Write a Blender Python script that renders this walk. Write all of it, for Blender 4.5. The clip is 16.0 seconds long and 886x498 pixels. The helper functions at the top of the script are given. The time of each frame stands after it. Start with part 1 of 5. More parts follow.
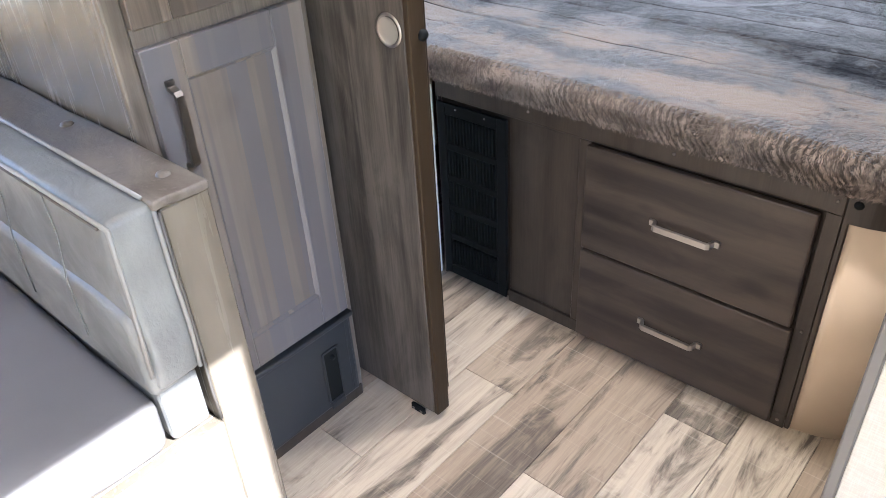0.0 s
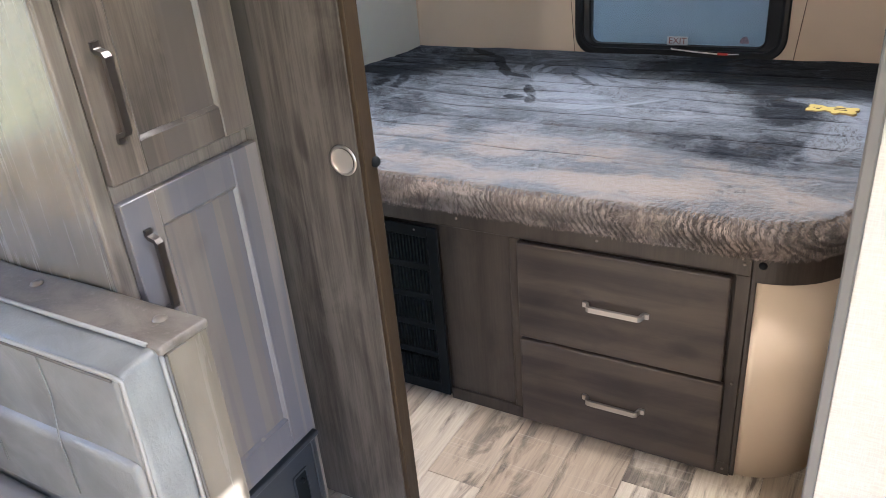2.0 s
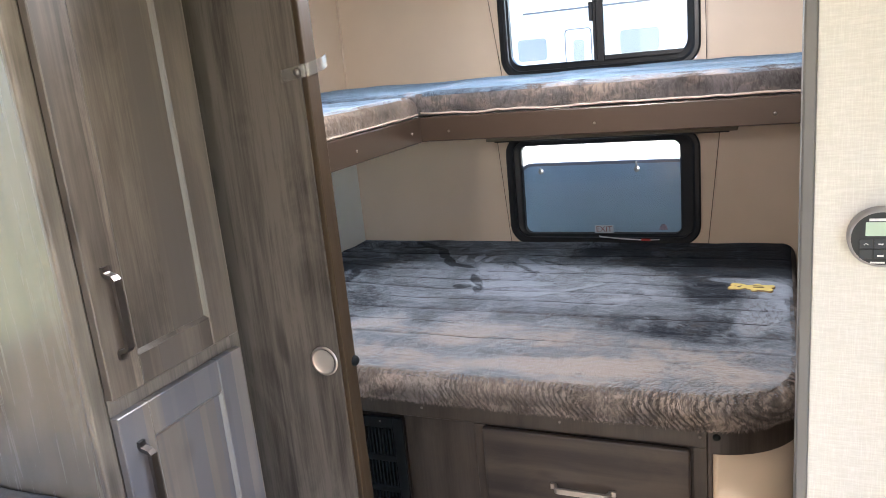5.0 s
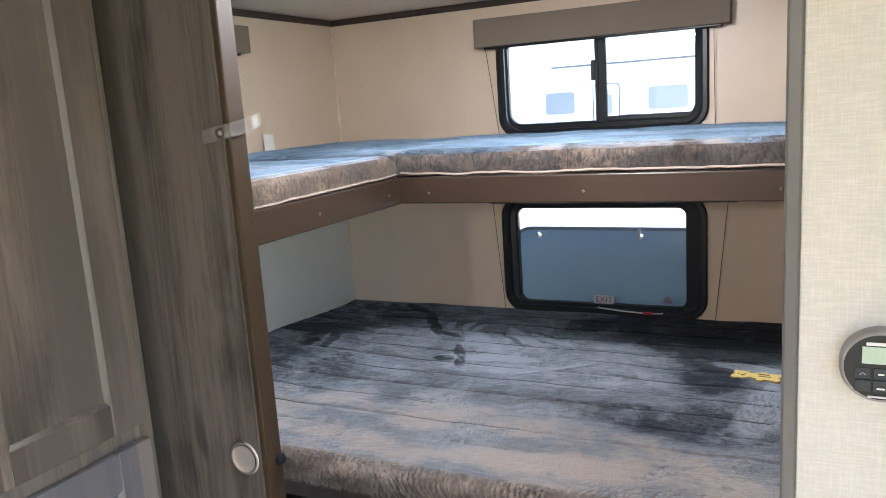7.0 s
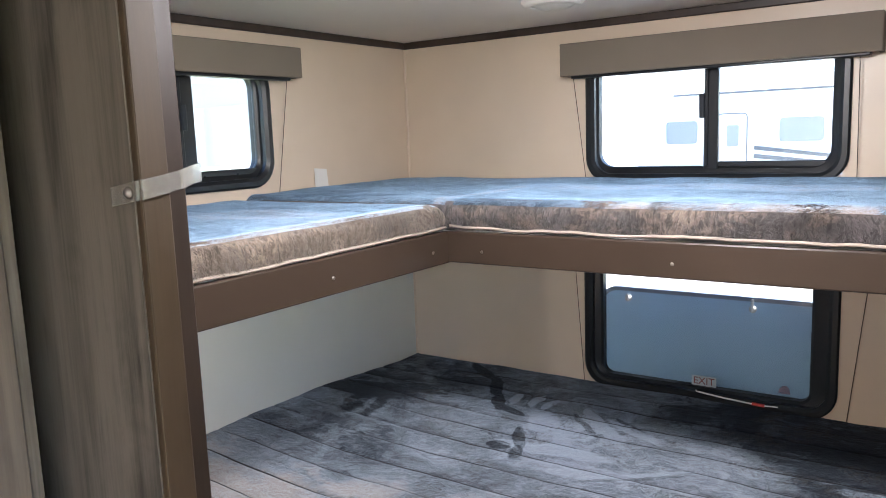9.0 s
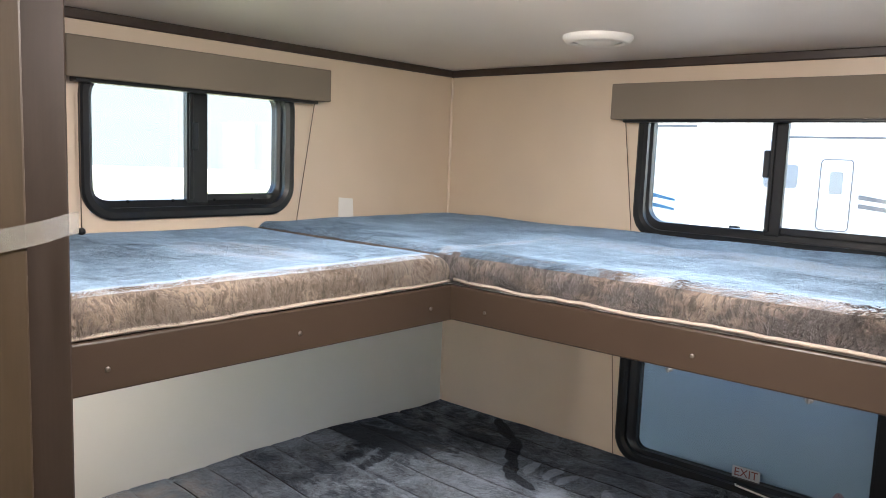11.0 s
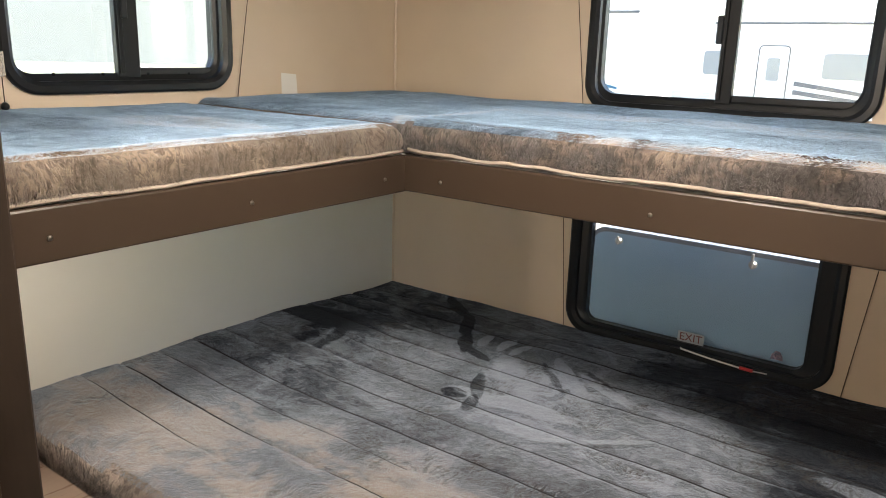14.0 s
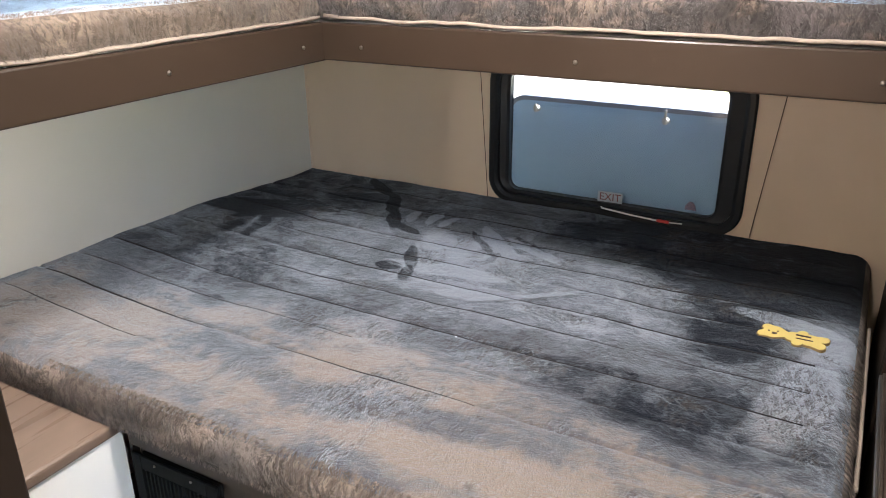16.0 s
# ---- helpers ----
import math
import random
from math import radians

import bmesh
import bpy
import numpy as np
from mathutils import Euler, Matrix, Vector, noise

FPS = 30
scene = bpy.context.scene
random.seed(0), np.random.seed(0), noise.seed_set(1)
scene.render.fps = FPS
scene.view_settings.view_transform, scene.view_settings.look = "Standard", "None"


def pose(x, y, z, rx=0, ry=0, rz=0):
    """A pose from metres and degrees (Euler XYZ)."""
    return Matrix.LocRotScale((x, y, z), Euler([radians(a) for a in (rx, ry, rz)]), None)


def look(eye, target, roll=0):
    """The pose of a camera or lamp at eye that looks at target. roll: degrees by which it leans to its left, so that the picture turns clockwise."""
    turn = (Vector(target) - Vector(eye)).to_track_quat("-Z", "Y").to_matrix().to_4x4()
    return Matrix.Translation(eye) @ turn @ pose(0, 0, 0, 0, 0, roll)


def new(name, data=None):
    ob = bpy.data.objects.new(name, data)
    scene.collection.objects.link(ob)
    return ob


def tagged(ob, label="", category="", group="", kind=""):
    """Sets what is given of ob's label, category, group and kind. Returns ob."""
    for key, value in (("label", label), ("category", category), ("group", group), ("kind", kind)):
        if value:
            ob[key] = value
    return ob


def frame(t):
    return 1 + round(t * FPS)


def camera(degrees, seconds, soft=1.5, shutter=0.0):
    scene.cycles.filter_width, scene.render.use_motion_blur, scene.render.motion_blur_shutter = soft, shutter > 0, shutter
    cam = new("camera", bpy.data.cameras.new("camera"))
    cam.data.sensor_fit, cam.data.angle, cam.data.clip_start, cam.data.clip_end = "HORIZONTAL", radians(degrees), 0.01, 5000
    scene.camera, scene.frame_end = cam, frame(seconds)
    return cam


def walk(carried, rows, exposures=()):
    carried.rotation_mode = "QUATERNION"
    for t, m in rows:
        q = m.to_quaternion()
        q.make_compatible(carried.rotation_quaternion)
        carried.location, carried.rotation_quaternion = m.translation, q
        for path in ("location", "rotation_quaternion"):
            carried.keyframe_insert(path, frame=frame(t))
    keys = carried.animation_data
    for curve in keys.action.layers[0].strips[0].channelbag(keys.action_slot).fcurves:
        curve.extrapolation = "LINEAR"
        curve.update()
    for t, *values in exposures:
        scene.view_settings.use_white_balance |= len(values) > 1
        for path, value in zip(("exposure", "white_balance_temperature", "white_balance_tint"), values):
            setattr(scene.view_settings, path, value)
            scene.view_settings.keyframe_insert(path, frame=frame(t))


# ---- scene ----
cam = camera(60.4, 16.0, soft=0.9)
PATH = [
    (0, (1.965, -2.854, 1.424), (0.836, -1.644, 0.301), -3.5),
    (0.5, (1.94, -2.908, 1.448), (0.859, -1.613, 0.374), -3.2),
    (1, (1.924, -2.945, 1.467), (0.895, -1.572, 0.438), -3.8),
    (1.5, (1.899, -2.989, 1.481), (0.919, -1.538, 0.514), -4.5),
    (2, (1.876, -3.025, 1.494), (0.945, -1.506, 0.584), -5.2),
    (2.5, (1.858, -3.057, 1.504), (0.959, -1.482, 0.662), -5.4),
    (3, (1.841, -3.084, 1.523), (0.96, -1.463, 0.749), -5.1),
    (3.5, (1.834, -3.113, 1.535), (0.965, -1.453, 0.838), -5.0),
    (4, (1.838, -3.126, 1.548), (1.0, -1.424, 0.915), -5.1),
    (4.5, (1.839, -3.137, 1.561), (1.026, -1.399, 0.998), -5.1),
    (5, (1.84, -3.149, 1.573), (1.037, -1.384, 1.083), -5.6),
    (5.2, (1.838, -3.152, 1.578), (1.041, -1.379, 1.11), -5.7),
    (7.3, (1.919, -2.843, 1.589), (1.02, -1.095, 1.225), -3.3),
    (7.5, (1.929, -2.805, 1.593), (1.001, -1.074, 1.213), -3.1),
    (8, (1.911, -2.692, 1.59), (0.912, -1.005, 1.198), -2.6),
    (8.5, (1.875, -2.546, 1.606), (0.815, -0.886, 1.257), -2.6),
    (9, (1.841, -2.451, 1.622), (0.717, -0.822, 1.33), -2.1),
    (9.5, (1.844, -2.37, 1.646), (0.63, -0.801, 1.393), -0.2),
    (10, (1.857, -2.272, 1.661), (0.583, -0.749, 1.419), 1.3),
    (10.2, (1.87, -2.244, 1.671), (0.578, -0.736, 1.434), 1.8),
    (12.3, (1.844, -2.141, 1.678), (0.546, -0.643, 1.412), 2.9),
    (12.5, (1.837, -2.144, 1.67), (0.541, -0.647, 1.39), 3.2),
    (13, (1.832, -2.149, 1.651), (0.553, -0.647, 1.319), 3.1),
    (13.5, (1.834, -2.163, 1.634), (0.606, -0.641, 1.217), 2.6),
    (14, (1.834, -2.17, 1.614), (0.688, -0.61, 1.107), 1.7),
    (14.5, (1.824, -2.185, 1.599), (0.752, -0.596, 1.028), 1.1),
    (15, (1.817, -2.199, 1.581), (0.804, -0.596, 0.944), 0.8),
    (15.5, (1.823, -2.202, 1.559), (0.86, -0.595, 0.858), -0.2),
    (16, (1.815, -2.22, 1.546), (0.91, -0.604, 0.793), -0.5),
]
walk(cam, [(t, look(eye, target, roll)) for t, eye, target, roll in PATH],
     exposures=[(0.0, 3.2, 5650, 15), (3.0, 3.28, 5650, 15), (5.0, 3.1, 5650, 15), (7.5, 2.9, 5550, 13), (9.0, 3.05, 5550, 14), (10.0, 3.05, 5850, 14), (12.5, 2.8, 6250, 15),
                (13.5, 2.78, 6700, 12), (14.5, 2.9, 6500, 12), (16.0, 3.14, 6050, 14)])

# ---- light ----
SUN_ELEV = 43.2
world = bpy.data.worlds.new("sky")
scene.world = world
world.use_nodes = True
wn = world.node_tree.nodes
sky = wn.new("ShaderNodeTexSky")
sky.sky_type = "NISHITA"
sky.sun_disc = False
sky.sun_elevation = radians(SUN_ELEV)
sky.sun_rotation = radians(90)
wn["Background"].inputs["Strength"].default_value = 0.15
world.node_tree.links.new(sky.outputs[0], wn["Background"].inputs["Color"])

sun_data = bpy.data.lights.new("sun", "SUN")
sun_data.energy, sun_data.angle, sun_data.color = 5.0, radians(0.5), (1.0, 0.94, 0.84)
sun = new("sun", sun_data)
sun.matrix_world = look((10, -3, 10 * math.tan(radians(SUN_ELEV))), (0, -3, 0))


def puck_light(x, y, watts, z=1.955):
    """The light of a lit ceiling lamp; the lamps themselves stand under "ceiling lamps"."""
    d = bpy.data.lights.new("puck_light", "AREA")
    d.shape, d.size, d.energy, d.color = "DISK", 0.17, watts, (1.0, 0.90, 0.78)
    ob = new("puck_light", d)
    ob.location = (x, y, z)
    return ob


def puck_glow(x, y, watts):
    """The sideways glow of a lit lamp's domed lens."""
    d = bpy.data.lights.new("puck_glow", "POINT")
    d.shadow_soft_size, d.energy, d.color = 0.05, watts, (1.0, 0.90, 0.78)
    ob = new("puck_glow", d)
    ob.location = (x, y, 1.90)
    return ob


# second lamp hangs out of view, added to brighten the north wall and bed
LIT_LAMPS = [(1.33, -1.42, 2.7, 3.2), (1.60, -4.40, 3.0, 6.0)]
for lx, ly, watts, glow in LIT_LAMPS:
    puck_light(lx, ly, watts)
    puck_glow(lx, ly, glow)
puck_light(0.40, -1.50, 0.36, 1.305)

# ---- small builders ----
WORLD_OF = {}


def thing(name, loc, label, category, group="", kind=""):
    ob = new(name)
    ob.location = loc
    ob.empty_display_size = 0.1
    WORLD_OF[ob] = Matrix.Translation(loc)
    return tagged(ob, label, category, group, kind)


def mesh_of(name, bm, mat, smooth=False):
    me = bpy.data.meshes.new(name)
    bmesh.ops.recalc_face_normals(bm, faces=bm.faces)
    bm.to_mesh(me)
    bm.free()
    if mat:
        me.materials.append(mat)
    if smooth:
        for p in me.polygons:
            p.use_smooth = True
    return me


def part(name, bm, mat, parent=None, label="", smooth=False):
    """Links a bmesh, laid out in world places, as one mesh object under a thing or a part."""
    ob = new(name, mesh_of(name, bm, mat, smooth))
    if parent:
        ob.parent = parent
        ob.matrix_parent_inverse = WORLD_OF.get(parent, Matrix()).inverted()
    if label:
        tagged(ob, label)
    return ob


def single(name, bm, mat, label, category, kind="", smooth=False, group=""):
    return tagged(part(name, bm, mat, None, "", smooth), label, category, group, kind)


def box(x0, x1, y0, y1, z0, z1, bevel=0.0, seg=1, bm=None):
    own = bmesh.new()
    m = Matrix.Translation(((x0 + x1) / 2, (y0 + y1) / 2, (z0 + z1) / 2)) @ Matrix.Diagonal((abs(x1 - x0), abs(y1 - y0), abs(z1 - z0), 1))
    bmesh.ops.create_cube(own, size=1, matrix=m)
    if bevel:
        bmesh.ops.bevel(own, geom=own.edges[:], offset=bevel, segments=seg, profile=0.5, affect="EDGES")
    return merged(bm, own)


def merged(bm, own):
    if bm is None:
        return own
    me = bpy.data.meshes.new("tmp")
    own.to_mesh(me)
    own.free()
    bm.from_mesh(me)
    bpy.data.meshes.remove(me)
    return bm


def rod(a, b, r0, r1=None, n=12, bm=None):
    own = bmesh.new()
    a, b = Vector(a), Vector(b)
    m = Matrix.Translation((a + b) / 2) @ (b - a).to_track_quat("Z", "Y").to_matrix().to_4x4()
    bmesh.ops.create_cone(own, cap_ends=True, segments=n, radius1=r0, radius2=r0 if r1 is None else r1, depth=(b - a).length, matrix=m)
    return merged(bm, own)


def lathe(profile, origin, axis, n=24, bm=None):
    """Turns (radius, height) pairs round an axis through origin."""
    own = bmesh.new()
    q = Vector(axis).to_track_quat("Z", "Y").to_matrix().to_4x4()
    m = Matrix.Translation(origin) @ q
    rings = []
    for r, h in profile:
        rings.append([own.verts.new(m @ Vector((r * math.cos(2 * math.pi * k / n), r * math.sin(2 * math.pi * k / n), h))) for k in range(n)] if r > 1e-6 else [own.verts.new(m @ Vector((0, 0, h)))])
    for a, b in zip(rings, rings[1:]):
        for k in range(n):
            j = (k + 1) % n
            if len(a) == 1:
                own.faces.new((a[0], b[k], b[j]))
            elif len(b) == 1:
                own.faces.new((a[k], a[j], b[0]))
            else:
                own.faces.new((a[k], a[j], b[j], b[k]))
    return merged(bm, own)


def tube(points, r, n=6, bm=None):
    own = bmesh.new()
    pts = [Vector(p) for p in points]
    rings = []
    for i, p in enumerate(pts):
        d = (pts[min(i + 1, len(pts) - 1)] - pts[max(i - 1, 0)]).normalized()
        s = d.cross(Vector((0, 0, 1)) if abs(d.z) < 0.9 else Vector((1, 0, 0))).normalized()
        u = s.cross(d)
        rings.append([own.verts.new(p + r * (math.cos(2 * math.pi * k / n) * s + math.sin(2 * math.pi * k / n) * u)) for k in range(n)])
    for a, b in zip(rings, rings[1:]):
        for k in range(n):
            own.faces.new((a[k], a[(k + 1) % n], b[(k + 1) % n], b[k]))
    own.faces.new(rings[0])
    own.faces.new(rings[-1][::-1])
    return merged(bm, own)


def plane_map(axis):
    """Turns (u, depth, z) into a place: walls across y run along x, walls across x run along y."""
    return (lambda u, d, z: Vector((u, d, z))) if axis == "y" else (lambda u, d, z: Vector((d, u, z)))


def holed_wall(axis, d0, d1, u0, u1, z0, z1, holes):
    """A wall of real thickness with rectangular openings (u0, u1, z0, z1) through it."""
    at = plane_map(axis)
    us = sorted({u0, u1, *(h[0] for h in holes), *(h[1] for h in holes)})
    zs = sorted({z0, z1, *(h[2] for h in holes), *(h[3] for h in holes)})
    solid = {(i, j) for i in range(len(us) - 1) for j in range(len(zs) - 1)
             if not any(h[0] <= (us[i] + us[i + 1]) / 2 <= h[1] and h[2] <= (zs[j] + zs[j + 1]) / 2 <= h[3] for h in holes)}
    bm = bmesh.new()
    cache = {}

    def v(i, d, j):
        key = (i, d, j)
        if key not in cache:
            cache[key] = bm.verts.new(at(us[i], d, zs[j]))
        return cache[key]

    for i, j in solid:
        for d in (d0, d1):
            bm.faces.new((v(i, d, j), v(i + 1, d, j), v(i + 1, d, j + 1), v(i, d, j + 1)))
        for di, dj, a, b in ((-1, 0, (i, j), (i, j + 1)), (1, 0, (i + 1, j), (i + 1, j + 1)), (0, -1, (i, j), (i + 1, j)), (0, 1, (i, j + 1), (i + 1, j + 1))):
            if (i + di, j + dj) not in solid:
                bm.faces.new((v(a[0], d0, a[1]), v(b[0], d0, b[1]), v(b[0], d1, b[1]), v(a[0], d1, a[1])))
    return bm


def rounded(u0, u1, z0, z1, r, n=8):
    out = []
    for cx, cz, a0 in ((u1 - r, z1 - r, 0), (u0 + r, z1 - r, 90), (u0 + r, z0 + r, 180), (u1 - r, z0 + r, 270)):
        for k in range(n + 1):
            a = radians(a0 + 90 * k / n)
            out.append((cx + r * math.cos(a), cz + r * math.sin(a)))
    return out


def ring_frame(axis, loops, bm=None):
    """Joins loops of (points, depth) one to the next and the last to the first: a frame with a real profile."""
    at = plane_map(axis)
    own = bmesh.new()
    vs = [[own.verts.new(at(u, d, z)) for u, z in pts] for pts, d in loops]
    m = len(vs[0])
    for a, b in zip(vs, vs[1:] + vs[:1]):
        for k in range(m):
            own.faces.new((a[k], a[(k + 1) % m], b[(k + 1) % m], b[k]))
    return merged(bm, own)


def slab_rounded(axis, pts, d0, d1):
    at = plane_map(axis)
    bm = bmesh.new()
    a = [bm.verts.new(at(u, d0, z)) for u, z in pts]
    b = [bm.verts.new(at(u, d1, z)) for u, z in pts]
    bm.faces.new(a)
    bm.faces.new(b[::-1])
    for k in range(len(pts)):
        j = (k + 1) % len(pts)
        bm.faces.new((a[k], a[j], b[j], b[k]))
    return bm


# ---- materials ----
def material(name, rough=0.5, metal=0.0, colour=(0.5, 0.5, 0.5), spec=0.5):
    m = bpy.data.materials.new(name)
    m.use_nodes = True
    b = m.node_tree.nodes["Principled BSDF"]
    b.inputs["Base Color"].default_value = (*colour, 1)
    b.inputs["Roughness"].default_value = rough
    b.inputs["Metallic"].default_value = metal
    b.inputs["Specular IOR Level"].default_value = spec
    return m


class Nodes:
    """Short hands for one material's node tree."""

    def __init__(self, m):
        self.m, self.t = m, m.node_tree
        self.out = self.t.nodes["Principled BSDF"]
        self.co = self.t.nodes.new("ShaderNodeTexCoord").outputs["Object"]

    def put(self, socket, value):
        if isinstance(value, bpy.types.NodeSocket):
            self.t.links.new(value, socket)
        elif isinstance(value, tuple) and len(value) == 3 and socket.type == "RGBA":
            socket.default_value = (*value, 1)
        else:
            socket.default_value = value

    def mapped(self, scale, loc=(0, 0, 0), rot=(0, 0, 0), src=None):
        n = self.t.nodes.new("ShaderNodeMapping")
        self.put(n.inputs["Vector"], src or self.co)
        n.inputs["Scale"].default_value = scale
        n.inputs["Location"].default_value = loc
        n.inputs["Rotation"].default_value = rot
        return n.outputs[0]

    def noise(self, vec, scale, detail=4.0, rough=0.55, distort=0.0, out=0):
        n = self.t.nodes.new("ShaderNodeTexNoise")
        self.put(n.inputs["Vector"], vec)
        n.inputs["Scale"].default_value, n.inputs["Detail"].default_value = scale, detail
        n.inputs["Roughness"].default_value, n.inputs["Distortion"].default_value = rough, distort
        return n.outputs[out]

    def span(self, value, a, b, c=0.0, d=1.0, smooth=True):
        n = self.t.nodes.new("ShaderNodeMapRange")
        n.interpolation_type = "SMOOTHSTEP" if smooth else "LINEAR"
        self.put(n.inputs["Value"], value)
        for key, val in (("From Min", a), ("From Max", b), ("To Min", c), ("To Max", d)):
            n.inputs[key].default_value = val
        return n.outputs[0]

    def math(self, op, a, b=0.0):
        n = self.t.nodes.new("ShaderNodeMath")
        n.operation = op
        self.put(n.inputs[0], a)
        self.put(n.inputs[1], b)
        return n.outputs[0]

    def vec(self, op, a, b):
        n = self.t.nodes.new("ShaderNodeVectorMath")
        n.operation = op
        self.put(n.inputs[0], a)
        self.put(n.inputs[1], b)
        return n.outputs["Value"] if op in ("LENGTH", "DOT_PRODUCT") else n.outputs[0]

    def mix(self, f, a, b, mode="MIX"):
        n = self.t.nodes.new("ShaderNodeMix")
        n.data_type, n.blend_type = "RGBA", mode
        self.put(n.inputs["Factor"], f)
        self.put([s for s in n.inputs if s.name == "A" and s.type == "RGBA"][0], a)
        self.put([s for s in n.inputs if s.name == "B" and s.type == "RGBA"][0], b)
        return [s for s in n.outputs if s.type == "RGBA"][0]

    def bump(self, height, strength, dist=0.01):
        n = self.t.nodes.new("ShaderNodeBump")
        n.inputs["Strength"].default_value, n.inputs["Distance"].default_value = strength, dist
        self.put(n.inputs["Height"], height)
        self.put(self.out.inputs["Normal"], n.outputs[0])

    def random(self):
        return self.t.nodes.new("ShaderNodeObjectInfo").outputs["Random"]

    def set(self, key, value):
        self.put(self.out.inputs[key], value)


def stretch(axis, along, across):
    return tuple(along if a == axis else across for a in "xyz")


def wood(name, dark, light, axis="z", rough=0.42, streak=1.0, blotch=0.35, tone=None, knots=True, spec=0.5, board=0.0, board_axis=1):
    """Stained cabinet wood: fine grain along one axis, wide boards of varied stain, small knots; board: width of glued staves, each stained apart."""
    m = material(name, rough, spec=spec)
    k = Nodes(m)
    rnd = k.random()
    shift = k.vec("ADD", k.co, k.vec("MULTIPLY", rnd, (3.1, 5.7, 2.3)))
    grain = k.noise(k.mapped(stretch(axis, 3.0, 60.0), src=shift), 1.0, 6, 0.65, 0.6)
    boards = k.noise(k.mapped(stretch(axis, 0.5, 19.0), src=shift), 1.0, 2, 0.4)
    cloud = k.noise(k.mapped(stretch(axis, 3.4, 9.0), src=shift), 1.0, 5, 0.62, 0.9)
    pores = k.noise(k.mapped(stretch(axis, 9.0, 240.0), src=shift), 1.0, 3, 0.6)
    f = k.math("ADD", k.math("MULTIPLY", k.span(grain, 0.3, 0.7), 0.45 * streak), k.math("MULTIPLY", k.span(boards, 0.35, 0.65), blotch))
    f = k.math("ADD", f, k.math("MULTIPLY", k.span(cloud, 0.36, 0.64), 0.42))
    f = k.math("ADD", f, k.span(pores, 0.3, 0.7, -0.22 * min(1.0, streak), 0.12 * min(1.0, streak)))
    c = k.mix(f, dark, light)
    if tone:
        c = k.mix(k.math("MULTIPLY", k.span(boards, 0.49, 0.54), 0.85), c, tone)
    if board:
        sep = k.t.nodes.new("ShaderNodeSeparateXYZ")
        k.put(sep.inputs[0], shift)
        stave = k.t.nodes.new("ShaderNodeTexWhiteNoise")
        stave.noise_dimensions = "1D"
        k.put(stave.inputs["W"], k.math("FLOOR", k.math("DIVIDE", sep.outputs[board_axis], board)))
        pick = stave.outputs["Value"]
        c = k.mix(k.math("MULTIPLY", k.span(pick, 0.40, 0.60), 0.85), c, tone or light)
        c = k.mix(k.math("MULTIPLY", k.span(pick, 0.30, 0.12), 0.6), c, tuple(v * 0.8 for v in dark))
    if knots:
        knot = k.span(k.noise(k.mapped(stretch(axis, 5.0, 11.0), src=shift), 1.0, 1, 0.3), 0.70, 0.78)
        c = k.mix(k.math("MULTIPLY", knot, 0.6), c, tuple(v * 0.45 for v in dark))
    k.set("Base Color", c)
    k.set("Roughness", k.span(grain, 0.2, 0.8, rough - 0.08, rough + 0.12))
    k.bump(grain, 0.12 * min(1.0, streak), 0.002)
    return m


def painted(name, colour, rough=0.6, grain=220.0, bump=0.08, vary=0.06, spec=0.4):
    m = material(name, rough, 0, colour, spec)
    k = Nodes(m)
    n = k.noise(k.co, grain, 3)
    big = k.noise(k.co, 2.3, 3)
    c = k.mix(k.span(big, 0.3, 0.7), tuple(v * (1 - vary) for v in colour), tuple(min(1, v * (1 + vary)) for v in colour))
    k.set("Base Color", c)
    k.bump(n, bump, 0.001)
    return m


WALL = painted("cream_wallboard", (0.70, 0.575, 0.44), 0.36, 300, 0.03, 0.035, 0.55)
CEIL = painted("white_ceiling", (0.80, 0.77, 0.74), 0.45, 160, 0.05, 0.02)
TRIM = wood("dark_trim", (0.028, 0.019, 0.015), (0.055, 0.038, 0.03), "x", 0.4)
CAB = wood("stained_cabinet", (0.068, 0.058, 0.048), (0.165, 0.143, 0.122), "z", 0.38, 1.0)
# lower pantry door: stave stain, its bluish tone also standing for reflected sky
CABBLUE = wood("stained_cabinet_mottled_sky", (0.125, 0.108, 0.096), (0.205, 0.180, 0.160), "z", 0.36, 0.35, 0.5, (0.088, 0.087, 0.098), board=0.043)
CABWARM = wood("stained_cabinet_streaked", (0.040, 0.033, 0.028), (0.185, 0.152, 0.124), "z", 0.38, 0.8, 0.8, (0.070, 0.060, 0.054), board=0.052)
SIDE = wood("glossy_cabinet_side", (0.095, 0.083, 0.065), (0.150, 0.133, 0.107), "z", 0.22, 0.12, 0.35)
BASEW = wood("dark_base_wood", (0.020, 0.0155, 0.012), (0.048, 0.038, 0.030), "z", 0.42, 0.7, 0.3, spec=0.35)
DRAW = wood("dark_drawer_wood", (0.018, 0.0145, 0.013), (0.056, 0.043, 0.034), "x", 0.42, 0.32, 0.6, spec=0.35)
DOORW = wood("sliding_door_wood", (0.026, 0.0225, 0.0195), (0.082, 0.072, 0.062), "z", 0.5, 1.3, 0.5, spec=0.2)
JAMB = wood("jamb_wood", (0.013, 0.0085, 0.006), (0.022, 0.0145, 0.0105), "z", 0.5, 0.5, 0.2, spec=0.15)
GOLD = wood("tan_edge_band", (0.022, 0.0145, 0.008), (0.033, 0.022, 0.0125), "z", 0.5, 0.8, 0.3, spec=0.2)
WARD = wood("wardrobe_panel_wood", (0.045, 0.033, 0.024), (0.085, 0.063, 0.046), "z", 0.45, 0.6, 0.3)
RAIL = painted("bunk_rail_vinyl", (0.030, 0.0205, 0.0145), 0.32, 200, 0.03, 0.08, 0.25)
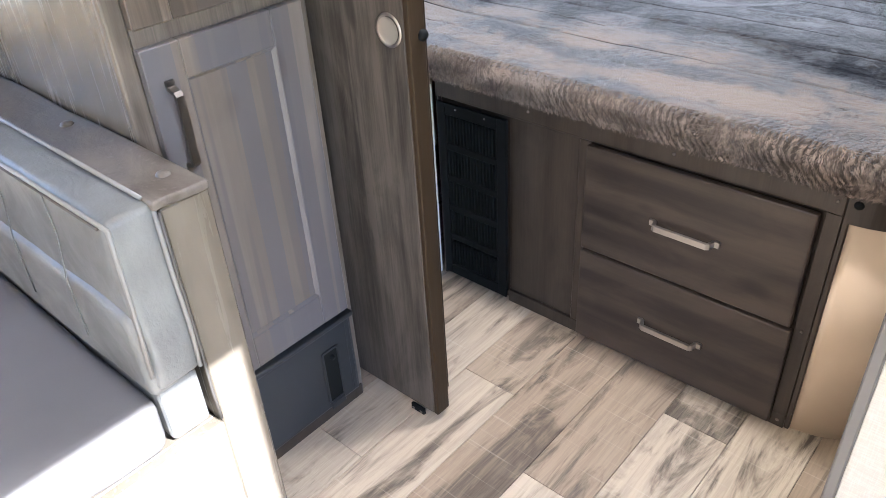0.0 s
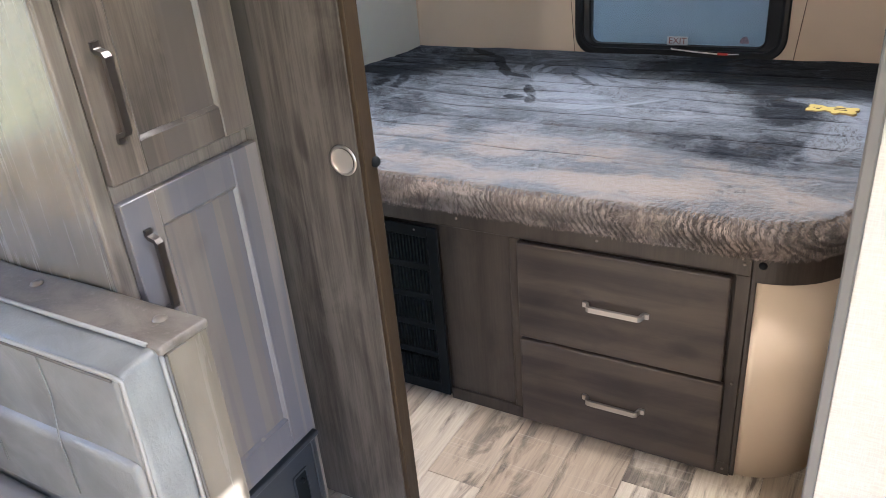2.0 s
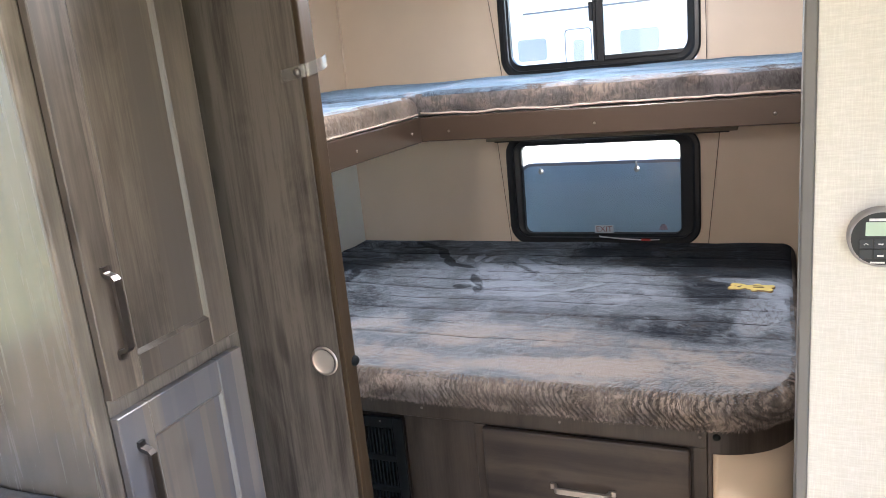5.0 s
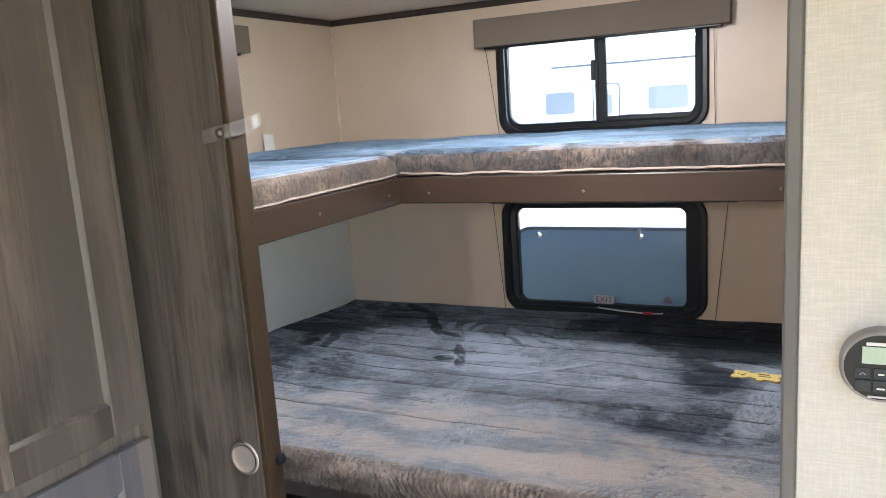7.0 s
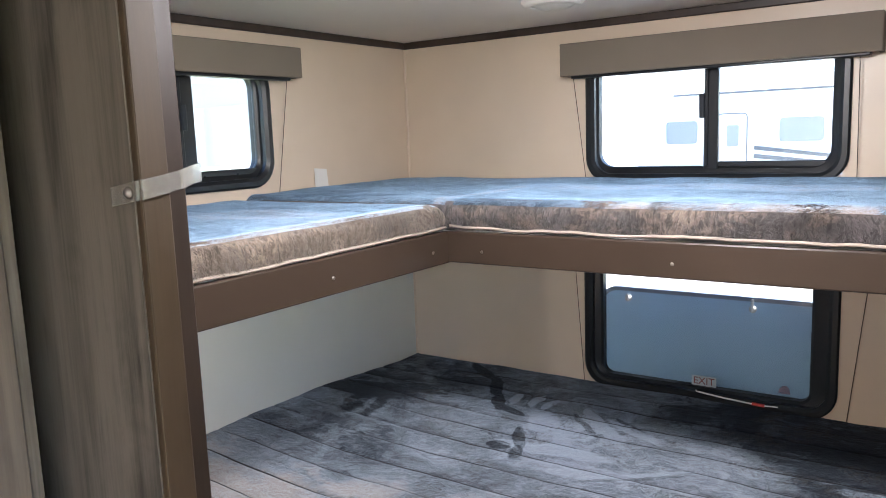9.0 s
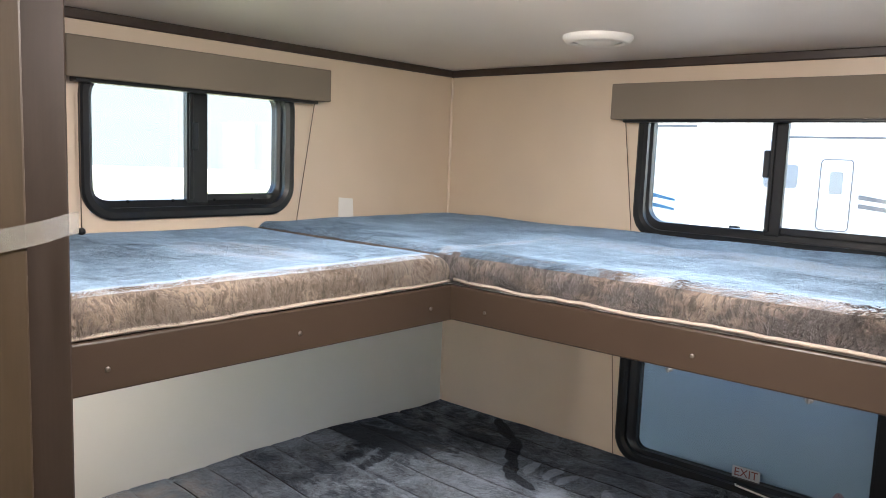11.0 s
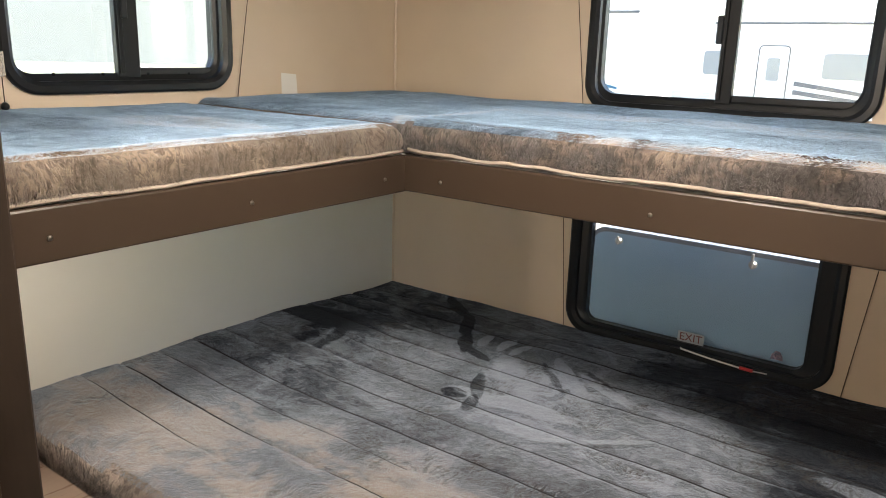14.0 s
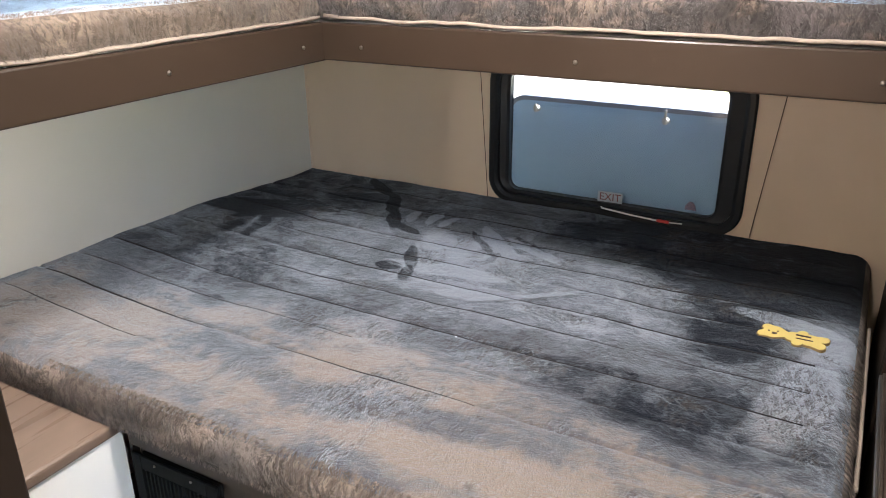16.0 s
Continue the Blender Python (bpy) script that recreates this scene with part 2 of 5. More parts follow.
LINER = painted("off_white_liner", (0.70, 0.70, 0.64), 0.34, 300, 0.03, 0.03, 0.55)
SHELF = wood("shelf_wood", (0.12, 0.085, 0.064), (0.19, 0.138, 0.105), "y", 0.3, 0.25, 0.4, None, False)
VAL = painted("valance_fabric", (0.20, 0.168, 0.128), 0.85, 900, 0.3, 0.05)
BLACK = painted("black_window_frame", (0.012, 0.014, 0.016), 0.36, 400, 0.08, 0.2, 0.4)
VENTB = painted("black_vent_plastic", (0.005, 0.0065, 0.0075), 0.7, 500, 0.1, 0.2, 0.12)
PLATE = painted("charcoal_plastic", (0.018, 0.022, 0.027), 0.42, 600, 0.12, 0.1)
NICKEL = material("brushed_nickel", 0.40, 1.0, (0.42, 0.40, 0.38))
DARKNICKEL = material("dark_nickel", 0.32, 1.0, (0.16, 0.15, 0.145))
SCREW = material("zinc_screw", 0.35, 1.0, (0.20, 0.18, 0.16))
WHITE = painted("white_panel", (0.74, 0.76, 0.75), 0.45, 200, 0.04, 0.03)
CREAM = painted("cream_vinyl_sheet", (0.54, 0.44, 0.325), 0.75, 400, 0.04, 0.03)
PIPING = painted("pale_piping", (0.24, 0.20, 0.165), 0.8, 700, 0.4, 0.1)
CHARTRIM = painted("dark_corner_trim", (0.10, 0.095, 0.09), 0.45, 300, 0.06, 0.1)
PAPER = painted("white_paper", (0.82, 0.80, 0.76), 0.8, 300, 0.05, 0.02)
RED = material("red_plastic", 0.4, 0, (0.55, 0.03, 0.03))
CORD = material("dark_cord", 0.7, 0, (0.10, 0.07, 0.05))
YELLOW = painted("yellow_label", (0.66, 0.54, 0.18), 0.6, 500, 0.1, 0.05)
INK = material("dark_ink", 0.7, 0, (0.05, 0.03, 0.02))
SCREEN = material("lcd_screen", 0.15, 0, (0.34, 0.42, 0.33))
WHITEPLASTIC = painted("white_plastic", (0.78, 0.77, 0.74), 0.35, 100, 0.02, 0.02)


def linen_wall(name):
    m = material(name, 0.7, 0, (0.72, 0.68, 0.60), 0.3)
    k = Nodes(m)
    a = k.noise(k.mapped((45, 45, 420)), 1.0, 3, 0.6)
    b = k.noise(k.mapped((420, 420, 30)), 1.0, 3, 0.6)
    f = k.math("MULTIPLY", k.math("ADD", k.span(a, 0.35, 0.7), k.span(b, 0.4, 0.75)), 0.5)
    k.set("Base Color", k.mix(f, (0.41, 0.39, 0.345), (0.50, 0.48, 0.435)))
    k.bump(f, 0.3, 0.001)
    return m


LINEN = linen_wall("woven_wallpaper")


def clear(name, tint, rough, weight):
    m = material(name, rough, 0, tint)
    b = m.node_tree.nodes["Principled BSDF"]
    b.inputs["Transmission Weight"].default_value = weight
    b.inputs["IOR"].default_value = 1.45
    return m


GLASS = clear("window_glass", (0.70, 0.72, 0.72), 0.0, 1.0)
STRAP = clear("clear_strap", (0.62, 0.60, 0.57), 0.10, 0.9)


def leather(name):
    m = material(name, 0.36, 0, (0.2, 0.19, 0.18), 0.5)
    k = Nodes(m)
    big = k.noise(k.co, 5.0, 4, 0.6)
    fine = k.noise(k.co, 180.0, 3, 0.6)
    crease = k.noise(k.mapped((9, 14, 9)), 1.0, 4, 0.55, 1.0)
    k.set("Base Color", k.mix(k.span(big, 0.3, 0.7), (0.104, 0.108, 0.107), (0.155, 0.164, 0.164)))
    k.set("Roughness", k.span(crease, 0.3, 0.7, 0.34, 0.52))
    k.bump(k.math("ADD", k.math("MULTIPLY", fine, 0.25), crease), 0.4, 0.006)
    return m


def worn_leather(name):
    m = material(name, 0.5, 0, (0.1, 0.09, 0.08), 0.35)
    k = Nodes(m)
    big = k.noise(k.mapped((9, 16, 9)), 1.0, 5, 0.65, 0.6)
    scuff = k.noise(k.co, 70.0, 4, 0.7)
    c = k.mix(k.span(big, 0.34, 0.66), (0.070, 0.060, 0.051), (0.125, 0.111, 0.097))
    k.set("Base Color", k.mix(k.math("MULTIPLY", k.span(scuff, 0.55, 0.70), 0.35), c, (0.17, 0.155, 0.14)))
    k.set("Roughness", k.span(big, 0.3, 0.7, 0.40, 0.58))
    k.bump(k.math("ADD", big, k.math("MULTIPLY", scuff, 0.3)), 0.35, 0.005)
    return m


LEATHER = leather("grey_leatherette")
# same leatherette, scuffed; the weaker, warmer light on top is put into its colour
DIMLEATHER = worn_leather("worn_leatherette_dimmed")
SEATC = painted("grey_seat_fabric", (0.11, 0.108, 0.110), 0.75, 350, 0.2, 0.12)


def plush(name, blots, front=None, pale=(0.22, 0.19, 0.168), back=(0.20, 0.205, 0.225), sheen=0.3, tint=(0.7, 0.84, 1.0), ripples=(), zebra=None, base=0.0, fans=()):
    """Brushed plush: the pile lies light or dark in strokes; blots are (light, x, y, long, short, degrees); front, pale
    and back paint how light falls along the bed.
    """
    m = material(name, 0.85, 0, (0.2, 0.2, 0.2), 0.1)
    k = Nodes(m)
    warp = k.vec("SUBTRACT", k.noise(k.co, 6.0, 3, 0.55, 0.0, 1), (0.5, 0.5, 0.5))
    fine = k.vec("SUBTRACT", k.noise(k.co, 26.0, 4, 0.65, 0.0, 1), (0.5, 0.5, 0.5))
    p = k.vec("ADD", k.co, k.vec("ADD", k.vec("MULTIPLY", warp, (0.045, 0.045, 0.0)), k.vec("MULTIPLY", fine, (0.020, 0.020, 0.0))))
    q = k.vec("ADD", k.co, k.vec("MULTIPLY", warp, (0.12, 0.12, 0.1)))
    nap = k.noise(k.mapped((4.0, 5.0, 4.0), src=p), 1.0, 3, 0.5, 0.4)
    sweeps = []
    for deg, lengthwise, across in ((15, 11.0, 42.0), (75, 12.0, 48.0), (140, 10.0, 44.0)):
        sweeps.append(k.noise(k.mapped((lengthwise, across, 20.0), rot=(0, 0, radians(deg)), src=q), 1.0, 5, 0.68, 0.5))
    pick = k.noise(k.co, 4.2, 2, 0.5)
    pick2 = k.noise(k.mapped((5.0, 5.0, 5.0), loc=(4, 7, 1)), 1.0, 2, 0.5)
    stroke = k.mix(k.span(pick, 0.47, 0.53), sweeps[0], sweeps[1])
    stroke = k.mix(k.span(pick2, 0.52, 0.58), stroke, sweeps[2])
    edge = k.span(stroke, 0.44, 0.60)
    patch = k.span(k.noise(k.mapped((6.0, 8.0, 6.0), loc=(2, 3, 5), src=p), 1.0, 3, 0.6), 0.46, 0.58)
    f = k.math("ADD", k.math("MULTIPLY", k.span(nap, 0.36, 0.64), 0.26), k.math("MULTIPLY", k.math("MULTIPLY", edge, patch), 0.16))
    strands = k.noise(k.mapped((95, 42, 60), rot=(0, 0, 0.6), src=q), 1.0, 4, 0.7, 0.8)
    f = k.math("ADD", f, k.span(strands, 0.34, 0.66, -0.07, 0.07))
    mottle = k.noise(k.mapped((34, 38, 36), src=q), 1.0, 5, 0.72)
    f = k.math("ADD", f, k.span(mottle, 0.36, 0.66, -0.08 + base, 0.14 + base))
    powder = k.noise(k.mapped((7.5, 9.0, 8.0), loc=(5, 1, 2), src=p), 1.0, 6, 0.68, 0.5)
    f = k.math("ADD", f, k.span(powder, 0.49, 0.58, -0.06, 0.19))
    tone = pale
    # lamplight on the front and a window reflection behind are put into the colour
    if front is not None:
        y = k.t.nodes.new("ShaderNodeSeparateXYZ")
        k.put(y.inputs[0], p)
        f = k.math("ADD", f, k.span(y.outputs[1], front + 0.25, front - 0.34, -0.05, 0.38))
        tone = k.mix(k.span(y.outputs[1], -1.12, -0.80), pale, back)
    for bx, by, rl, rs in fans:
        ring = k.t.nodes.new("ShaderNodeTexWave")
        ring.wave_type, ring.rings_direction = "RINGS", "Z"
        k.put(ring.inputs["Vector"], k.vec("SUBTRACT", p, (bx - 0.5 * rl, by, 0)))
        for key, val in (("Scale", 5.0), ("Distortion", 12.0), ("Detail", 4.0), ("Detail Scale", 1.6)):
            ring.inputs[key].default_value = val
        w = k.vec("MULTIPLY", k.vec("SUBTRACT", p, (bx, by, 0)), (1 / rl, 1 / rs, 0))
        near = k.span(k.vec("LENGTH", w, (0, 0, 0)), 1.0, 0.55)
        f = k.math("ADD", f, k.math("MULTIPLY", k.span(ring.outputs["Fac"], 0.40, 0.60, -0.12, 0.16), near))
    for light, bx, by, rl, rs, deg in blots:
        light *= 1.25 if light > 0 else 0.9
        w = k.vec("SUBTRACT", p, (bx, by, 0))
        a = radians(deg)
        u = k.math("DIVIDE", k.vec("DOT_PRODUCT", w, (math.cos(a), math.sin(a), 0)), rl)
        v = k.math("DIVIDE", k.vec("DOT_PRODUCT", w, (-math.sin(a), math.cos(a), 0)), rs)
        d = k.math("ADD", k.math("MULTIPLY", u, u), k.math("MULTIPLY", v, v))
        f = k.math("ADD", f, k.math("MULTIPLY", k.span(d, 1.25, 0.75) if rs < 0.04 else k.span(d, 1.5, 0.4), light))
    c1 = k.mix(k.span(f, -0.25, 0.5), (0.008, 0.010, 0.017), (0.071, 0.076, 0.092))
    c2 = k.mix(k.span(f, 0.36, 0.98), c1, tone)
    ripple = k.noise(k.mapped((150, 38, 70), rot=(0, 0, 0.35), src=p), 1.0, 3, 0.6, 0.6)
    gate = k.span(k.noise(k.co, 6.0, 3), 0.56, 0.66)
    for bx, by, rl, rs in ripples:
        w = k.vec("SUBTRACT", p, (bx, by, 0))
        d = k.vec("LENGTH", k.vec("MULTIPLY", w, (1 / rl, 1 / rs, 0)), (0, 0, 0))
        gate = k.math("MAXIMUM", gate, k.span(d, 1.0, 0.6))
    dark = k.math("MULTIPLY", k.span(ripple, 0.44, 0.54), gate)
    if zebra:
        zx, zy, rl, rs = zebra
        wv = k.t.nodes.new("ShaderNodeTexWave")
        k.put(wv.inputs["Vector"], k.mapped((1, 1, 0.6), rot=(0, 0.5, 0.35)))
        for key, val in (("Scale", 21.0), ("Distortion", 9.0), ("Detail", 3.0), ("Detail Scale", 1.6)):
            wv.inputs[key].default_value = val
        w = k.vec("SUBTRACT", p, (zx, zy, 0))
        d = k.vec("LENGTH", k.vec("MULTIPLY", w, (1 / rl, 1 / rs, 0)), (0, 0, 0))
        dark = k.math("MAXIMUM", dark, k.math("MULTIPLY", k.span(wv.outputs["Fac"], 0.40, 0.90, 0.0, 0.75), k.span(d, 1.0, 0.5)))
    c3 = k.mix(k.math("MULTIPLY", dark, 0.8), c2, (0.045, 0.037, 0.033))
    fur = k.noise(k.co, 260.0, 3, 0.7)
    k.set("Base Color", k.mix(0.4, c3, k.mix(k.span(fur, 0.35, 0.65), (0.45, 0.45, 0.45), (1.0, 1.0, 1.0)), "MULTIPLY"))
    high = k.math("ADD", k.math("MULTIPLY", fur, 0.55), k.math("ADD", k.math("MULTIPLY", dark, -0.7), k.math("ADD", k.math("MULTIPLY", strands, 0.6), k.math("ADD", k.math("MULTIPLY", stroke, 0.7), k.math("MULTIPLY", mottle, 0.9)))))
    k.bump(high, 0.9, 0.008)
    k.set("Sheen Weight", k.span(f, -0.35, 0.5, sheen * (0.25 if front is not None else 0.6), sheen * 1.15))
    k.set("Sheen Roughness", 0.4)
    # blue tint stands for the sky's reflection on the pile
    k.set("Sheen Tint", tint)
    return m


# strokes of the hand in the pile: dark swoosh and hand print at the back, pale swirls; painted light: window reflection
# in the wide pale field, dark under the bunk, warm lit front
SWOOSH = [(-0.75, 0.38, -0.09, 0.13, 0.022, -40), (-0.90, 0.51, -0.22, 0.10, 0.024, -58), (-0.90, 0.595, -0.35, 0.08, 0.022, -62), (-0.75, 0.66, -0.40, 0.07, 0.020, -25),
          (-0.83, 0.14, -0.50, 0.17, 0.075, 12), (-0.60, 0.25, -0.43, 0.16, 0.025, 20), (-0.60, 0.20, -0.62, 0.035, 0.10, 10), (-0.52, 0.27, -0.60, 0.02, 0.10, 15)]
SWIRL = [(0.68, 0.63, -0.29, 0.055, 0.018, 100), (0.68, 0.70, -0.28, 0.06, 0.020, 95), (0.74, 0.76, -0.29, 0.05, 0.018, 82), (0.38, 0.82, -0.45, 0.14, 0.05, -50),
         (0.68, 0.97, -0.37, 0.13, 0.022, -42), (0.68, 1.02, -0.43, 0.14, 0.020, -46), (0.54, 1.08, -0.38, 0.12, 0.018, -30), (0.41, 0.92, -0.62, 0.18, 0.035, 4),
         (-0.74, 0.80, -0.58, 0.09, 0.020, -60), (-0.68, 0.84, -0.68, 0.05, 0.020, -70), (-0.74, 0.77, -0.66, 0.04, 0.03, 0), (0.34, 1.0, -0.71, 0.20, 0.04, 10), (-0.54, 0.93, -0.40, 0.10, 0.012, -46), (-0.47, 1.06, -0.35, 0.09, 0.010, -35)]
FIELD = [(0.26, 1.22, -0.58, 0.44, 0.26, -22), (0.10, 0.80, -0.62, 0.50, 0.26, -10), (0.35, 1.17, -0.665, 0.15, 0.012, 35), (-0.35, 1.17, -0.69, 0.15, 0.010, 35),
         (-0.66, 1.72, -0.18, 0.62, 0.26, -6), (-0.55, 1.64, -0.52, 0.12, 0.26, 0), (-0.4, 1.60, -0.98, 0.30, 0.12, -8), (-0.25, 0.10, -0.30, 0.40, 0.30, 0), (-0.2, 0.30, -0.85, 0.30, 0.16, -8)]
FRONT = [(0.38, 0.91, -0.98, 0.11, 0.07, 50), (0.25, 0.32, -1.24, 0.22, 0.11, 14), (0.15, 1.10, -1.10, 0.40, 0.10, 4), (0.25, 0.62, -1.06, 0.12, 0.06, 20), (-0.2, 0.72, -1.20, 0.12, 0.07, 10),
         (-0.3, 0.50, -1.05, 0.05, 0.035, 0), (0.3, 1.35, -1.30, 0.30, 0.06, 3)]
BAND = [(0.75, 1.80, -0.83, 0.20, 0.060, 80), (0.7, 1.76, -0.525, 0.13, 0.035, -12), (0.6, 1.86, -0.60, 0.05, 0.06, 0)]
NOTCHES = [(-0.2, 0.825, -1.05, 0.09, 0.03, 20), (-0.2, 1.21, -0.95, 0.11, 0.04, 22), (-0.2, 1.27, -0.73, 0.12, 0.022, 25), (-0.25, 1.52, -0.98, 0.03, 0.09, 10), (-0.1, 1.05, -1.25, 0.10, 0.05, 15)]
PLUSH = plush("brushed_plush_lower_lit", SWOOSH + SWIRL + FIELD + FRONT + BAND + NOTCHES, -1.0, (0.206, 0.172, 0.150), (0.225, 0.25, 0.315), 0.52, (0.7, 0.84, 1.0),
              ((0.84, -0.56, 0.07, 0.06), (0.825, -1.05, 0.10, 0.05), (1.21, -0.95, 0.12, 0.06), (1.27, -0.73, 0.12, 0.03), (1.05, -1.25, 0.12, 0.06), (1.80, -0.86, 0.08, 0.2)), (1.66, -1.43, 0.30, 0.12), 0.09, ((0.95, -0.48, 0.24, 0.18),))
PLUSHU = plush("brushed_plush_upper_skylit", [
    (0.6, 0.45, -1.2, 0.22, 0.10, 20), (0.7, 0.74, -1.2, 0.04, 0.7, 0), (0.5, 1.4, -0.4, 0.5, 0.12, 0), (-0.5, 0.35, -0.78, 0.2, 0.05, 10),
    (-0.4, 0.9, -0.84, 0.2, 0.04, 0), (0.4, 1.6, -0.86, 0.5, 0.04, 0), (0.35, 0.9, -0.4, 0.3, 0.1, 0), (-0.4, 0.25, -1.35, 0.06, 0.02, 30), (-0.4, 0.4, -1.25, 0.06, 0.02, 10)],
    None, (0.29, 0.24, 0.205), (0.2, 0.2, 0.2), 1.0, (0.48, 0.72, 1.0), ((0.3, -1.45, 0.25, 0.08), (0.45, -1.2, 0.2, 0.05), (1.6, -0.72, 0.3, 0.06)))


def fur(name, dark, light, slate, tufts=130, strokes=0.35, combed=9.0):
    """Plush on the padded sides: combed tufts with darker brushed patches."""
    m = material(name, 0.85, 0, light, 0.2)
    k = Nodes(m)
    warp = k.vec("SUBTRACT", k.noise(k.co, 9.0, 3, 0.6, 0.0, 1), (0.5, 0.5, 0.5))
    p = k.vec("ADD", k.co, k.vec("MULTIPLY", warp, (0.07, 0.07, 0.07)))
    tuft = k.noise(k.mapped((tufts, tufts, tufts * 0.26), rot=(0.25, 0.35, 0), src=p), 1.0, 3, 0.6, 0.7)
    patch = k.noise(k.mapped((7, 7, 16), src=p), 1.0, 4, 0.65, 0.5)
    hair = k.noise(k.mapped((420, 420, 110), src=p), 1.0, 2, 0.6)
    c = k.mix(k.span(patch, 0.42, 0.62), dark, light)
    c = k.mix(k.span(k.noise(k.co, 3.1, 3), 0.52, 0.66), c, slate)
    c = k.mix(k.math("MULTIPLY", k.span(tuft, 0.46, 0.60), 0.72), c, tuple(v * 0.45 for v in dark))
    wv = k.t.nodes.new("ShaderNodeTexWave")
    slant = k.t.nodes.new("ShaderNodeCombineXYZ")
    k.put(slant.inputs[0], k.vec("DOT_PRODUCT", k.co, (1.0, -0.8, 0.75)))
    k.put(slant.inputs[1], k.vec("DOT_PRODUCT", k.co, (0.4, 0.4, 1.0)))
    k.put(wv.inputs["Vector"], slant.outputs[0])
    for key, val in (("Scale", 21.0), ("Distortion", 6.0), ("Detail", 3.0), ("Detail Scale", 1.4)):
        wv.inputs[key].default_value = val
    sep = k.t.nodes.new("ShaderNodeSeparateXYZ")
    k.put(sep.inputs[0], k.co)
    zone = k.math("MAXIMUM", k.span(k.noise(k.co, 3.6, 3), 0.45, 0.62), k.math("MULTIPLY", k.span(sep.outputs[0], combed, combed + 0.2), k.span(k.noise(k.co, 9.0, 2), 0.35, 0.5)))
    comb = k.math("MULTIPLY", k.span(wv.outputs["Fac"], 0.48, 0.72), zone)
    c = k.mix(k.math("MULTIPLY", comb, strokes), c, tuple(v * 0.35 for v in dark))
    k.set("Base Color", k.mix(0.45, c, k.mix(k.span(hair, 0.3, 0.7), (0.4, 0.4, 0.4), (1.0, 1.0, 1.0)), "MULTIPLY"))
    k.bump(k.math("ADD", k.math("MULTIPLY", k.math("ADD", tuft, k.math("MULTIPLY", comb, strokes)), -1.0), k.math("MULTIPLY", hair, 0.4)), 0.9, 0.007)
    k.set("Sheen Weight", 0.12)
    k.set("Sheen Roughness", 0.5)
    return m


# side tones: combed pile, with the warm light on the sides mixed into the colour
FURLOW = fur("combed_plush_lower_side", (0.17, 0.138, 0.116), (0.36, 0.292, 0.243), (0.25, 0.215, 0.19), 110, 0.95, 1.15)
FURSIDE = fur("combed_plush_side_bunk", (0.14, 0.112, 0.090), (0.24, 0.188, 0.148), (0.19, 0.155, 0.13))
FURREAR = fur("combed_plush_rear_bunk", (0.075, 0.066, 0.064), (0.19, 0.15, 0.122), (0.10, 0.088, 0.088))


def skirt(ob, mat, z):
    """Gives the padded sides of a mattress combed plush whose colour also holds the warmer light on them."""
    ob.data.materials.append(mat)
    ymin, xmax = min(v.co.y for v in ob.data.vertices), max(v.co.x for v in ob.data.vertices)
    for f in ob.data.polygons:
        if min(f.center.y - ymin, xmax - f.center.x) > 0.075:
            continue
        if f.center.z + 0.004 * noise.noise((f.center.x * 6, f.center.y * 6, 2.0)) < z and f.normal.z < 0.93:
            f.material_index = 1


def plank_material():
    m = material("vinyl_plank", 0.42, 0, (0.3, 0.27, 0.22), 0.45)
    k = Nodes(m)
    rnd = k.random()
    co = k.vec("ADD", k.co, k.vec("MULTIPLY", rnd, (7.0, 13.0, 0.0)))
    big = k.noise(k.mapped((9, 1.6, 1), src=co), 1.0, 5, 0.65, 1.6)
    fine = k.noise(k.mapped((70, 4, 1), src=co), 1.0, 5, 0.7, 0.5)
    saw = k.noise(k.mapped((3, 120, 1), src=co), 1.0, 2, 0.5)
    f = k.math("ADD", k.math("MULTIPLY", k.span(big, 0.34, 0.52), 0.72), k.math("MULTIPLY", k.span(fine, 0.3, 0.7), 0.35))
    tint = k.mix(k.span(rnd, 0.55, 0.9), (0.45, 0.385, 0.30), (0.31, 0.245, 0.178))
    c = k.mix(f, (0.060, 0.049, 0.039), tint)
    knot = k.span(k.noise(k.mapped((14, 5, 1), src=co), 1.0, 2, 0.4, 0.6), 0.69, 0.77)
    c = k.mix(k.math("MULTIPLY", knot, 0.75), c, (0.055, 0.042, 0.032))
    c = k.mix(k.math("MULTIPLY", k.span(saw, 0.6, 0.75), 0.18), c, (0.62, 0.58, 0.50))
    k.set("Base Color", c)
    k.bump(k.math("ADD", fine, k.math("MULTIPLY", saw, 0.3)), 0.15, 0.002)
    return m


PLANK = plank_material()

# ---- the shell of the trailer ----
CEILZ, RIGHT, FRONT = 1.987, 2.32, -5.6
single("floor_underlay", box(-0.05, RIGHT + 0.05, FRONT - 0.05, 0.05, -0.10, -0.006), painted("underlay", (0.12, 0.10, 0.08)), "plain subfloor under vinyl planks", "floor", "structure")
single("ceiling", box(-0.05, RIGHT + 0.05, FRONT - 0.05, 0.05, CEILZ, CEILZ + 0.05), CEIL, "smooth off-white ceiling panel", "ceiling", "structure")
UPW = (0.791, 1.549, 1.473, 1.849)
LOW = (0.781, 1.536, 0.756, 1.189)
SDW = (-1.338, -0.751, 1.506, 1.849)
single("wall_north", holed_wall("y", 0.0, 0.045, 0.0, RIGHT, -0.1, CEILZ, [UPW, LOW]), WALL, "cream wallboard wall with two windows", "wall", "structure")
single("wall_west", holed_wall("x", -0.045, 0.0, FRONT, 0.045, -0.1, CEILZ, [SDW, (-3.45, -2.44, 0.95, 1.70)]), WALL, "cream wallboard side wall with windows", "wall", "structure")
